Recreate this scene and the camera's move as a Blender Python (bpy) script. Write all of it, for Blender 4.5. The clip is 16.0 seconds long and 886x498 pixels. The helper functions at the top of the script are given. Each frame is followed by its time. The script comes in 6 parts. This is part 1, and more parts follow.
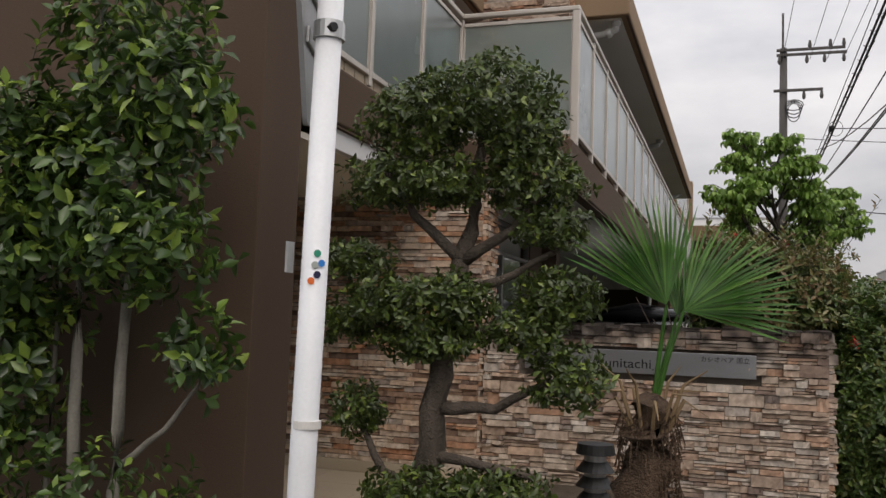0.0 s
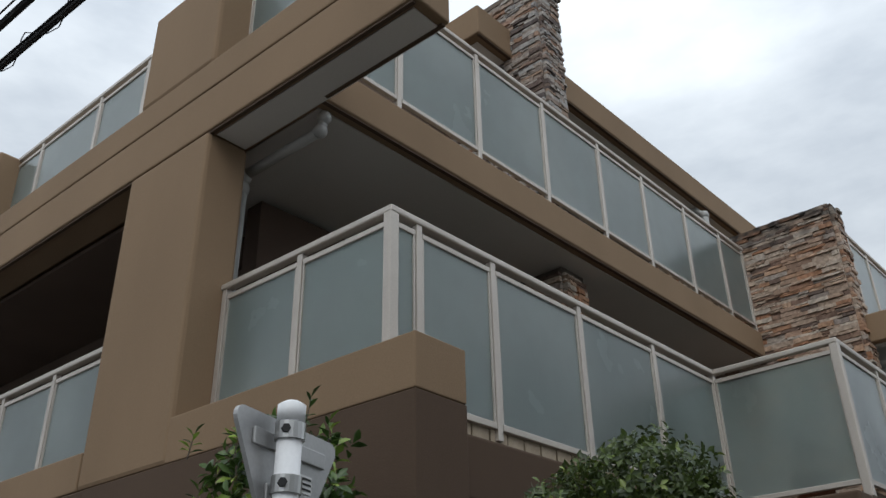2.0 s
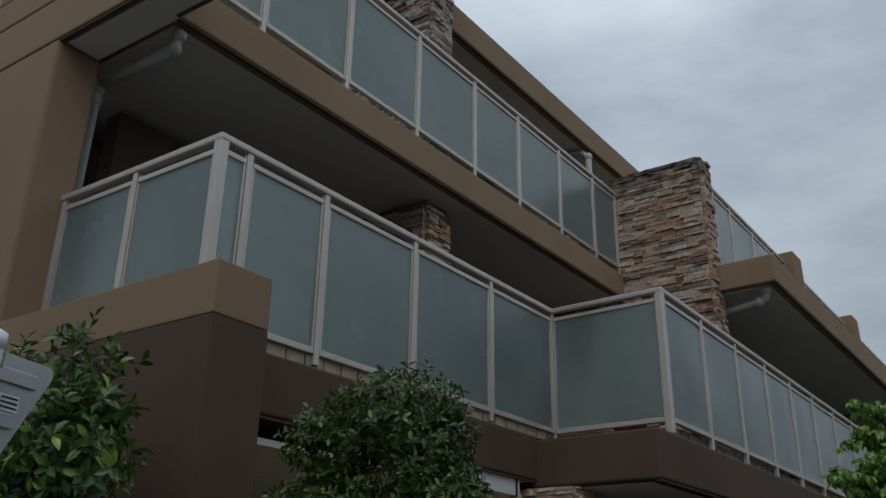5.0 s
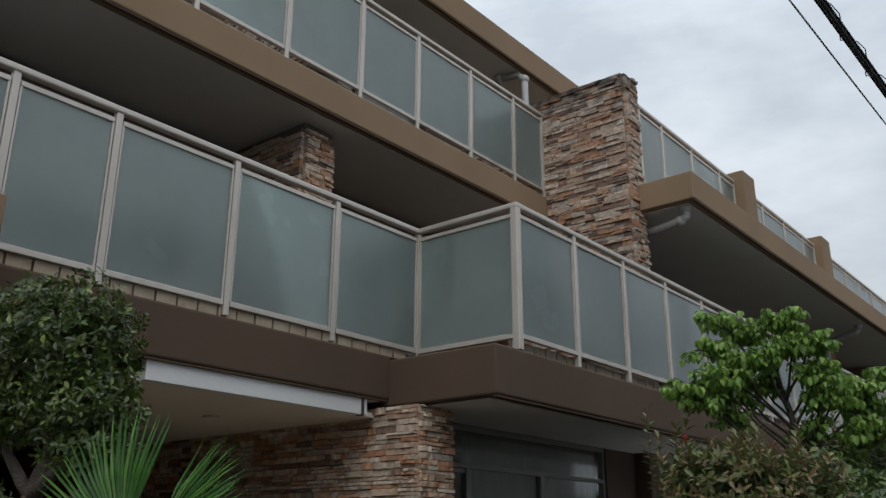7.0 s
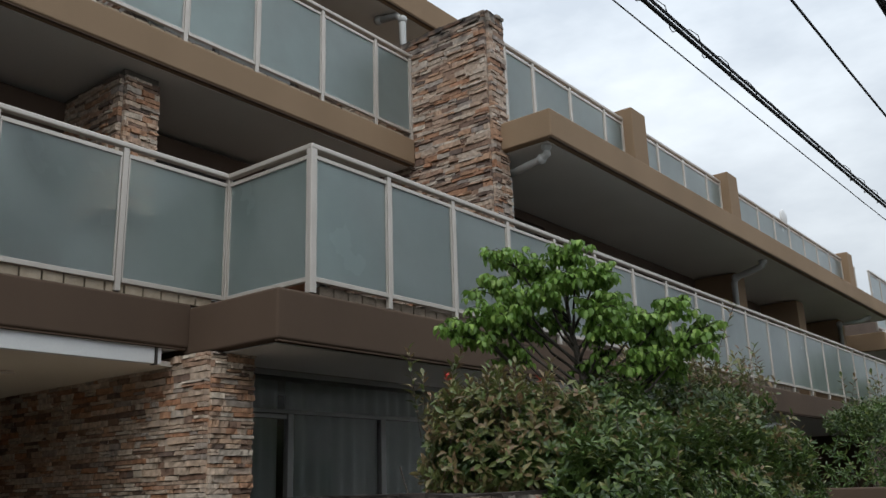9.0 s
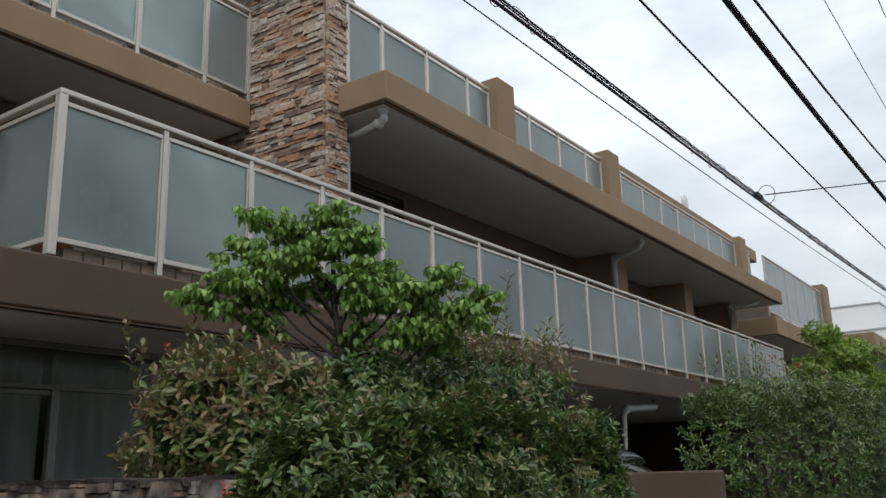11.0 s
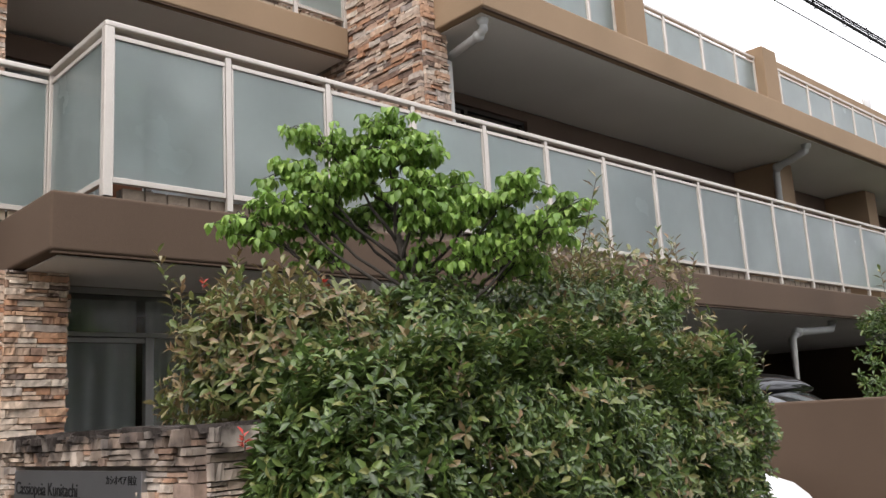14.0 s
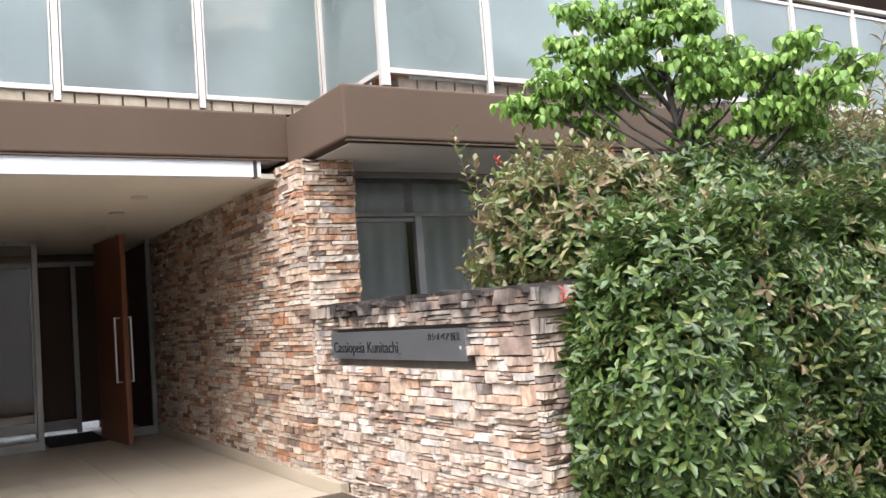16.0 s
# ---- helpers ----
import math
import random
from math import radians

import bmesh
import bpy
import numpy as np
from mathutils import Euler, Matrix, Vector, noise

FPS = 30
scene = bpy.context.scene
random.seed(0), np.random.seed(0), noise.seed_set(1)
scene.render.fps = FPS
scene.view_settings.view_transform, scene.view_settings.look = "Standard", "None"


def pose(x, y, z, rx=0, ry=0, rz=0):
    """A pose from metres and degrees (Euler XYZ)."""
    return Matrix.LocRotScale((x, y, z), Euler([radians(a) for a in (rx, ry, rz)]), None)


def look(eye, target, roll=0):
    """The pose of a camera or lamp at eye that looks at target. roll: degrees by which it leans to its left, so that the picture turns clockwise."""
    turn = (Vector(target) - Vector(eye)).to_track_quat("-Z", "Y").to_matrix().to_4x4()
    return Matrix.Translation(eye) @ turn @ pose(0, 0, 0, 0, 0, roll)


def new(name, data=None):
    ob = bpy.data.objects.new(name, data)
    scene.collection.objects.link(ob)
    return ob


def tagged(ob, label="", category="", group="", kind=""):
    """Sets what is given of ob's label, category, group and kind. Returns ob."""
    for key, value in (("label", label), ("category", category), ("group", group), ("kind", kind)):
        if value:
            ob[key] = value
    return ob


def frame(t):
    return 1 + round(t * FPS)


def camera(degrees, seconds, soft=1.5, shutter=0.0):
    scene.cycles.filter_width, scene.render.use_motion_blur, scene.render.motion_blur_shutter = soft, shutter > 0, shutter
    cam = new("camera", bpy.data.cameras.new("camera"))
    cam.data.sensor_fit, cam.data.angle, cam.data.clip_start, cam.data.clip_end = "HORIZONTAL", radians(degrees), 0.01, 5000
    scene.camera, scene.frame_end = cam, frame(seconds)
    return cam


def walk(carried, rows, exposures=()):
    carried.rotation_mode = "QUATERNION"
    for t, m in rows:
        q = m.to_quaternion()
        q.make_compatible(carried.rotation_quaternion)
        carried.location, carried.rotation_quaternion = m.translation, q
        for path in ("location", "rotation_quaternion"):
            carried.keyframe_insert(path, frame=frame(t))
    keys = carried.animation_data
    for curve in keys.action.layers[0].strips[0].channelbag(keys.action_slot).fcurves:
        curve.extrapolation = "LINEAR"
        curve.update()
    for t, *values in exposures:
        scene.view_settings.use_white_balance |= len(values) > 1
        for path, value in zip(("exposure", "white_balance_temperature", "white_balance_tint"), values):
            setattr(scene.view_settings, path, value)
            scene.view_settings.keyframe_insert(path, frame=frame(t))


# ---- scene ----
cam = camera(53.7, 16.0)
PATH = [
    (0, (-0.096, 0.281, 1.629), (-0.733, 2.17, 1.791), 2.0),
    (0.5, (0.194, 0.441, 1.665), (-0.708, 2.197, 1.983), 2.7),
    (1, (0.435, 0.565, 1.721), (-0.652, 2.147, 2.284), 1.9),
    (1.5, (0.615, 0.665, 1.775), (-0.533, 2.107, 2.552), 0.4),
    (2, (0.639, 0.808, 1.811), (-0.542, 2.118, 2.753), -1.1),
    (2.5, (0.752, 0.861, 1.841), (-0.46, 2.042, 2.906), 1.2),
    (3, (0.859, 0.872, 1.868), (-0.34, 2.005, 2.998), 4.2),
    (3.5, (0.88, 0.848, 1.852), (-0.298, 1.969, 3.016), 5.0),
    (4, (0.877, 0.852, 1.844), (-0.299, 2.067, 2.911), 3.8),
    (4.5, (0.98, 0.9, 1.816), (-0.146, 2.277, 2.731), 1.6),
    (5, (1.269, 0.986, 1.807), (0.171, 2.468, 2.579), 0.9),
    (5.2, (1.354, 1.052, 1.783), (0.241, 2.543, 2.517), 1.0),
    (7.3, (2.576, 2.225, 1.687), (1.374, 3.697, 2.311), -0.0),
    (7.5, (2.677, 2.276, 1.673), (1.484, 3.763, 2.279), -0.2),
    (8, (3.048, 2.562, 1.683), (1.832, 4.042, 2.258), -0.2),
    (8.5, (3.279, 2.921, 1.682), (2.083, 4.426, 2.236), -0.8),
    (9, (3.528, 3.201, 1.661), (2.332, 4.713, 2.195), -1.8),
    (9.5, (3.766, 3.515, 1.615), (2.557, 5.007, 2.173), -1.4),
    (10, (3.956, 3.851, 1.62), (2.806, 5.389, 2.178), -1.8),
    (10.2, (4.031, 3.96, 1.629), (2.895, 5.513, 2.174), -1.9),
    (12.5, (4.24, 5.408, 1.635), (3.175, 7.064, 1.986), -1.9),
    (13, (4.203, 5.532, 1.627), (3.099, 7.175, 1.917), -2.6),
    (13.5, (4.204, 5.543, 1.607), (2.94, 7.055, 1.948), -3.1),
    (14, (4.171, 5.513, 1.607), (2.752, 6.87, 1.986), -3.4),
    (14.5, (4.099, 5.43, 1.579), (2.572, 6.667, 1.948), -3.5),
    (15, (4.136, 5.287, 1.558), (2.519, 6.41, 1.91), -2.9),
    (15.5, (4.148, 5.093, 1.545), (2.449, 6.125, 1.767), -3.2),
    (16, (4.066, 4.878, 1.546), (2.355, 5.905, 1.685), -4.3),
]
EXPOSURES = [(0.0, 0.22, 7100, 16), (1.0, 0.55, 7300, 16), (1.5, 0.55, 7300, 16), (2.0, -0.12, 6400, 8), (2.5, -0.88, 5900, 6), (3.0, -0.78, 5950, 6), (5.0, -0.75, 6000, 6), (7.5, 0.03, 6400, 8), (10.0, 0.2, 6400, 8), (12.5, 0.42, 6500, 8), (13.0, 0.5, 6700, 9), (13.5, 1.22, 6900, 13), (14.0, 1.3, 6850, 15), (14.5, 1.65, 6600, 17), (15.5, 1.95, 6400, 14), (16.0, 2.28, 6400, 14)]
walk(cam, [(t, look(eye, target, roll)) for t, eye, target, roll in PATH], EXPOSURES)

# ---------- world and light ----------
world = bpy.data.worlds.new("overcast_sky")
scene.world = world
world.use_nodes = True
wt = world.node_tree
wt.nodes.clear()
w_out = wt.nodes.new("ShaderNodeOutputWorld")
w_bg = wt.nodes.new("ShaderNodeBackground")
w_sky = wt.nodes.new("ShaderNodeTexSky")
w_sky.sky_type, w_sky.sun_disc = "NISHITA", False
w_sky.sun_elevation, w_sky.sun_rotation = radians(58), radians(120)
w_co = wt.nodes.new("ShaderNodeTexCoord")
w_map = wt.nodes.new("ShaderNodeMapping")
w_map.inputs["Scale"].default_value = (1.6, 1.6, 4.0)
w_noise = wt.nodes.new("ShaderNodeTexNoise")
w_noise.inputs["Scale"].default_value = 1.7
w_noise.inputs["Detail"].default_value = 6.0
w_noise.inputs["Roughness"].default_value = 0.55
w_ramp = wt.nodes.new("ShaderNodeValToRGB")
w_ramp.color_ramp.elements[0].position, w_ramp.color_ramp.elements[0].color = 0.34, (6.2, 6.75, 7.5, 1)
w_ramp.color_ramp.elements[1].position, w_ramp.color_ramp.elements[1].color = 0.68, (10.4, 10.9, 11.4, 1)
w_mix = wt.nodes.new("ShaderNodeMix")
w_mix.data_type = "RGBA"
w_mix.inputs["Factor"].default_value = 0.93
wt.links.new(w_co.outputs["Generated"], w_map.inputs["Vector"])
wt.links.new(w_map.outputs["Vector"], w_noise.inputs["Vector"])
wt.links.new(w_noise.outputs["Fac"], w_ramp.inputs["Fac"])
wt.links.new(w_sky.outputs["Color"], w_mix.inputs["A"])
wt.links.new(w_ramp.outputs["Color"], w_mix.inputs["B"])
w_sep = wt.nodes.new("ShaderNodeSeparateXYZ")
wt.links.new(w_co.outputs["Generated"], w_sep.inputs["Vector"])
w_zen = wt.nodes.new("ShaderNodeMapRange")
w_zen.inputs["From Min"].default_value, w_zen.inputs["From Max"].default_value = 0.0, 1.0
w_zen.inputs["To Min"].default_value, w_zen.inputs["To Max"].default_value = 0.5, 1.65
wt.links.new(w_sep.outputs["Z"], w_zen.inputs["Value"])
w_lum = wt.nodes.new("ShaderNodeMix")
w_lum.data_type, w_lum.blend_type = "RGBA", "MULTIPLY"
w_lum.inputs["Factor"].default_value = 1.0
wt.links.new(w_mix.outputs["Result"], w_lum.inputs["A"])
wt.links.new(w_zen.outputs["Result"], w_lum.inputs["B"])
wt.links.new(w_lum.outputs["Result"], w_bg.inputs["Color"])
w_bg.inputs["Strength"].default_value = 0.1
wt.links.new(w_bg.outputs["Background"], w_out.inputs["Surface"])

sun_data = bpy.data.lights.new("sun", "SUN")
sun_data.energy, sun_data.angle, sun_data.color = 0.9, radians(40), (1.0, 0.97, 0.92)
sun = new("sun", sun_data)
sun.matrix_world = look((6, -4, 12), (0, 6, 0))


# ---------- materials ----------
def material(name, base, rough=0.7, spec=0.3, metal=0.0):
    m = bpy.data.materials.new(name)
    m.use_nodes = True
    b = m.node_tree.nodes["Principled BSDF"]
    b.inputs["Base Color"].default_value = (*base, 1)
    b.inputs["Roughness"].default_value = rough
    b.inputs["Specular IOR Level"].default_value = spec
    b.inputs["Metallic"].default_value = metal
    return m


def varied(name, low, high, scale=3.0, fine=60.0, rough=(0.6, 0.85), bump=0.15, bump_dist=0.004, metal=0.0, spec=0.3, streak=1.0, dirt=None):
    """Two scales of noise in colour and roughness, with a fine bump. streak under 1 draws the large stains out along z."""
    m = material(name, low, rough[1], spec, metal)
    t = m.node_tree
    b = t.nodes["Principled BSDF"]
    co = t.nodes.new("ShaderNodeTexCoord")
    geo = t.nodes.new("ShaderNodeNewGeometry")
    mp = t.nodes.new("ShaderNodeMapping")
    mp.inputs["Scale"].default_value = (1, 1, streak)
    t.links.new(geo.outputs["Position"], mp.inputs["Vector"])
    big = t.nodes.new("ShaderNodeTexNoise")
    big.inputs["Scale"].default_value, big.inputs["Detail"].default_value = scale, 5
    t.links.new(mp.outputs["Vector"], big.inputs["Vector"])
    small = t.nodes.new("ShaderNodeTexNoise")
    small.inputs["Scale"].default_value, small.inputs["Detail"].default_value = fine, 3
    t.links.new(geo.outputs["Position"], small.inputs["Vector"])
    add = t.nodes.new("ShaderNodeMath")
    add.operation = "MULTIPLY_ADD"
    add.inputs[1].default_value = 0.35
    t.links.new(small.outputs["Fac"], add.inputs[0])
    sub = t.nodes.new("ShaderNodeMath")
    sub.operation = "MULTIPLY"
    sub.inputs[1].default_value = 0.65
    t.links.new(big.outputs["Fac"], sub.inputs[0])
    t.links.new(sub.outputs[0], add.inputs[2])
    ramp = t.nodes.new("ShaderNodeValToRGB")
    ramp.color_ramp.elements[0].position, ramp.color_ramp.elements[0].color = 0.33, (*low, 1)
    ramp.color_ramp.elements[1].position, ramp.color_ramp.elements[1].color = 0.67, (*high, 1)
    t.links.new(add.outputs[0], ramp.inputs["Fac"])
    t.links.new(ramp.outputs["Color"], b.inputs["Base Color"])
    mr = t.nodes.new("ShaderNodeMapRange")
    mr.inputs["To Min"].default_value, mr.inputs["To Max"].default_value = rough
    t.links.new(big.outputs["Fac"], mr.inputs["Value"])
    t.links.new(mr.outputs["Result"], b.inputs["Roughness"])
    if bump:
        bp = t.nodes.new("ShaderNodeBump")
        bp.inputs["Strength"].default_value, bp.inputs["Distance"].default_value = bump, bump_dist
        t.links.new(small.outputs["Fac"], bp.inputs["Height"])
        t.links.new(bp.outputs["Normal"], b.inputs["Normal"])
    return m


def by_random(name, stops, rough=0.7, spec=0.3, island=False, grain=25.0, bump=0.4, dist=0.006, translucent=0.0, stain=None):
    """Colour picked per piece (object or island) from the stops, with grain inside each piece."""
    m = material(name, stops[0][1], rough, spec)
    t = m.node_tree
    b = t.nodes["Principled BSDF"]
    if island:
        src = t.nodes.new("ShaderNodeNewGeometry").outputs["Random Per Island"]
    else:
        src = t.nodes.new("ShaderNodeObjectInfo").outputs["Random"]
    ramp = t.nodes.new("ShaderNodeValToRGB")
    e = ramp.color_ramp.elements
    e[0].position, e[0].color = stops[0][0], (*stops[0][1], 1)
    e[1].position, e[1].color = stops[-1][0], (*stops[-1][1], 1)
    for p, c in stops[1:-1]:
        n = e.new(p)
        n.color = (*c, 1)
    t.links.new(src, ramp.inputs["Fac"])
    geo = t.nodes.new("ShaderNodeNewGeometry")
    ns = t.nodes.new("ShaderNodeTexNoise")
    ns.inputs["Scale"].default_value, ns.inputs["Detail"].default_value = grain, 4
    t.links.new(geo.outputs["Position"], ns.inputs["Vector"])
    mr = t.nodes.new("ShaderNodeMapRange")
    mr.inputs["From Min"].default_value, mr.inputs["From Max"].default_value = 0.25, 0.75
    mr.inputs["To Min"].default_value, mr.inputs["To Max"].default_value = 0.62, 1.3
    t.links.new(ns.outputs["Fac"], mr.inputs["Value"])
    mul = t.nodes.new("ShaderNodeMix")
    mul.data_type, mul.blend_type = "RGBA", "MULTIPLY"
    mul.inputs["Factor"].default_value = 1.0
    t.links.new(ramp.outputs["Color"], mul.inputs["A"])
    t.links.new(mr.outputs["Result"], mul.inputs["B"])
    colour = mul.outputs["Result"]
    if stain:
        (z0, z1), dark = stain
        sep = t.nodes.new("ShaderNodeSeparateXYZ")
        t.links.new(geo.outputs["Position"], sep.inputs["Vector"])
        n2 = t.nodes.new("ShaderNodeTexNoise")
        n2.inputs["Scale"].default_value, n2.inputs["Detail"].default_value = 5.5, 6
        t.links.new(geo.outputs["Position"], n2.inputs["Vector"])
        jitter = t.nodes.new("ShaderNodeMath")
        jitter.operation = "MULTIPLY_ADD"
        jitter.inputs[1].default_value = (z1 - z0) * 3.6
        t.links.new(n2.outputs["Fac"], jitter.inputs[0])
        t.links.new(sep.outputs["Z"], jitter.inputs[2])
        ms = t.nodes.new("ShaderNodeMapRange")
        ms.inputs["From Min"].default_value, ms.inputs["From Max"].default_value = z0 + (z1 - z0) * 1.85, z1 + (z1 - z0) * 2.0
        t.links.new(jitter.outputs[0], ms.inputs["Value"])
        mx = t.nodes.new("ShaderNodeMix")
        mx.data_type = "RGBA"
        t.links.new(ms.outputs["Result"], mx.inputs["Factor"])
        t.links.new(colour, mx.inputs["A"])
        mx.inputs["B"].default_value = (*dark, 1)
        colour = mx.outputs["Result"]
    t.links.new(colour, b.inputs["Base Color"])
    if bump:
        bp = t.nodes.new("ShaderNodeBump")
        bp.inputs["Strength"].default_value, bp.inputs["Distance"].default_value = bump, dist
        t.links.new(ns.outputs["Fac"], bp.inputs["Height"])
        t.links.new(bp.outputs["Normal"], b.inputs["Normal"])
    if translucent:
        out = t.nodes["Material Output"]
        tr = t.nodes.new("ShaderNodeBsdfTranslucent")
        t.links.new(colour, tr.inputs["Color"])
        mixs = t.nodes.new("ShaderNodeMixShader")
        mixs.inputs["Fac"].default_value = translucent
        t.links.new(b.outputs["BSDF"], mixs.inputs[1])
        t.links.new(tr.outputs["BSDF"], mixs.inputs[2])
        t.links.new(mixs.outputs["Shader"], out.inputs["Surface"])
    return m


TAN = varied("tan_stucco", (0.215, 0.145, 0.088), (0.28, 0.192, 0.12), 0.9, 140, (0.8, 0.95), 0.35, 0.004, streak=0.35)
BROWN = varied("dark_brown_stucco", (0.074, 0.048, 0.032), (0.10, 0.066, 0.045), 0.9, 140, (0.8, 0.95), 0.35, 0.004, streak=0.35)
SOFFIT = varied("grey_white_soffit_paint", (0.60, 0.575, 0.54), (0.68, 0.655, 0.62), 0.6, 90, (0.8, 0.9), 0.1)
CREAM = varied("cream_soffit_board", (0.70, 0.645, 0.55), (0.78, 0.725, 0.63), 0.8, 200, (0.7, 0.85), 0.15)
rib_tree = CREAM.node_tree
rib_geo, rib_wave, rib_bump = (rib_tree.nodes.new(k) for k in ("ShaderNodeNewGeometry", "ShaderNodeTexWave", "ShaderNodeBump"))
rib_wave.inputs["Scale"].default_value = 9.0
rib_bump.inputs["Strength"].default_value, rib_bump.inputs["Distance"].default_value = 0.5, 0.01
rib_tree.links.new(rib_geo.outputs["Position"], rib_wave.inputs["Vector"])
rib_tree.links.new(rib_wave.outputs["Fac"], rib_bump.inputs["Height"])
rib_tree.links.new(rib_bump.outputs["Normal"], rib_tree.nodes["Principled BSDF"].inputs["Normal"])
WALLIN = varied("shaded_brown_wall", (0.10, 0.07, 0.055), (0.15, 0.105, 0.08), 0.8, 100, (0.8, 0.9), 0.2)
ALU = varied("champagne_aluminium", (0.46, 0.415, 0.37), (0.55, 0.505, 0.455), 2.0, 80, (0.38, 0.5), 0.04, 0.001, metal=0.35, spec=0.5)
DARKALU = varied("bronze_aluminium", (0.055, 0.05, 0.046), (0.085, 0.078, 0.07), 2.0, 80, (0.35, 0.5), 0.04, 0.001, metal=0.5, spec=0.5)
GREYALU = varied("grey_aluminium_sash", (0.22, 0.215, 0.205), (0.29, 0.28, 0.27), 2.0, 80, (0.35, 0.5), 0.04, 0.001, metal=0.5, spec=0.5)
FASCIA = varied("white_fascia_metal", (0.60, 0.60, 0.60), (0.68, 0.68, 0.67), 1.0, 60, (0.35, 0.5), 0.03, 0.001, spec=0.5)
PVC = varied("grey_white_pvc_pipe", (0.36, 0.36, 0.345), (0.45, 0.45, 0.435), 3.0, 60, (0.35, 0.5), 0.03, 0.001, spec=0.5)
POLEWHITE = varied("white_painted_steel", (0.70, 0.71, 0.73), (0.80, 0.81, 0.83), 5.0, 120, (0.3, 0.5), 0.05, 0.001, spec=0.5)
SIGNGREY = varied("bare_grey_sign_metal", (0.36, 0.36, 0.36), (0.46, 0.46, 0.46), 6.0, 90, (0.35, 0.5), 0.05, 0.001, metal=0.6, spec=0.5)
ASPHALT = varied("worn_pale_asphalt", (0.095, 0.094, 0.092), (0.135, 0.132, 0.128), 1.2, 180, (0.8, 0.95), 0.6, 0.006)
TILE = varied("beige_paving", (0.36, 0.30, 0.22), (0.45, 0.38, 0.29), 1.5, 120, (0.35, 0.55), 0.06, 0.002)
KERBTILE = varied("beige_kerb_tile", (0.30, 0.24, 0.17), (0.45, 0.37, 0.28), 9.0, 120, (0.6, 0.8), 0.2, 0.003)
# darker copy of the kerb tile, with the shade behind the rail in its colour
KERBSHADE = varied("shaded_kerb_tile", (0.13, 0.10, 0.075), (0.27, 0.215, 0.165), 9.0, 120, (0.7, 0.9), 0.3, 0.004)
CONCRETE = varied("concrete", (0.30, 0.29, 0.27), (0.40, 0.385, 0.36), 1.6, 120, (0.8, 0.95), 0.4, 0.005)
SOIL = varied("planting_soil", (0.055, 0.042, 0.03), (0.11, 0.085, 0.06), 6.0, 90, (0.9, 1.0), 0.9, 0.02)
MORTAR = varied("shadowed_mortar", (0.10, 0.085, 0.072), (0.17, 0.145, 0.122), 8.0, 120, (0.9, 1.0), 0.5, 0.006)
BARK = varied("grey_brown_bark", (0.06, 0.048, 0.038), (0.13, 0.105, 0.085), 14.0, 90, (0.85, 1.0), 0.9, 0.012, streak=0.3)
PALEBARK = varied("pale_smooth_bark", (0.13, 0.12, 0.10), (0.24, 0.225, 0.19), 10.0, 90, (0.8, 0.95), 0.5, 0.006, streak=0.4)
FIBRE = varied("palm_trunk_fibre", (0.055, 0.036, 0.025), (0.16, 0.105, 0.068), 16.0, 130, (0.9, 1.0), 1.0, 0.02, streak=0.2)
WOOD = varied("red_brown_door_wood", (0.17, 0.062, 0.03), (0.26, 0.10, 0.05), 2.5, 70, (0.35, 0.5), 0.1, 0.002, streak=0.1, spec=0.5)
BLACKPAINT = varied("black_car_paint", (0.004, 0.004, 0.005), (0.007, 0.007, 0.008), 3.0, 90, (0.06, 0.1), 0.0, spec=0.16)
CHROME = material("chrome", (0.75, 0.75, 0.77), 0.12, 0.5, 1.0)
STEEL = material("brushed_steel", (0.55, 0.55, 0.54), 0.3, 0.5, 1.0)
RUBBER = material("black_rubber", (0.015, 0.015, 0.015), 0.8)
CARGLASS = material("dark_car_glass", (0.012, 0.014, 0.015), 0.05, 0.7)
LAMPGLASS = material("headlight_lens", (0.22, 0.23, 0.25), 0.06, 0.7)
COVER = varied("white_car_cover_cloth", (0.66, 0.67, 0.69), (0.78, 0.79, 0.80), 4.0, 60, (0.6, 0.8), 0.25, 0.006)
BLACKMETAL = varied("black_lamp_metal", (0.012, 0.012, 0.012), (0.025, 0.025, 0.025), 6.0, 80, (0.4, 0.6), 0.1, 0.002, spec=0.4)
CABLE = material("black_cable", (0.02, 0.02, 0.021), 0.65)
CONCPOLE = varied("utility_pole_concrete", (0.06, 0.056, 0.053), (0.10, 0.095, 0.09), 3.0, 100, (0.8, 0.95), 0.3, 0.004, streak=0.2)
PLAQUE = varied("brushed_steel_plaque", (0.27, 0.27, 0.275), (0.34, 0.34, 0.345), 3.0, 160, (0.24, 0.34), 0.05, 0.001, metal=0.75, spec=0.5)
INK = material("black_sign_letters", (0.012, 0.012, 0.013), 0.5)
CURTAIN = varied("pale_curtain_cloth", (0.80, 0.82, 0.80), (0.86, 0.88, 0.86), 4.0, 120, (0.8, 0.9), 0.1, 0.002)
WHITEWALL = varied("white_house_render", (0.68, 0.68, 0.67), (0.76, 0.76, 0.75), 0.6, 60, (0.8, 0.9), 0.1)
RED = material("red_sign_paint", (0.55, 0.03, 0.025), 0.45)
CAPMETAL = varied("brown_coping_metal", (0.10, 0.075, 0.055), (0.14, 0.105, 0.08), 2.0, 60, (0.45, 0.6), 0.05, 0.001, metal=0.3)

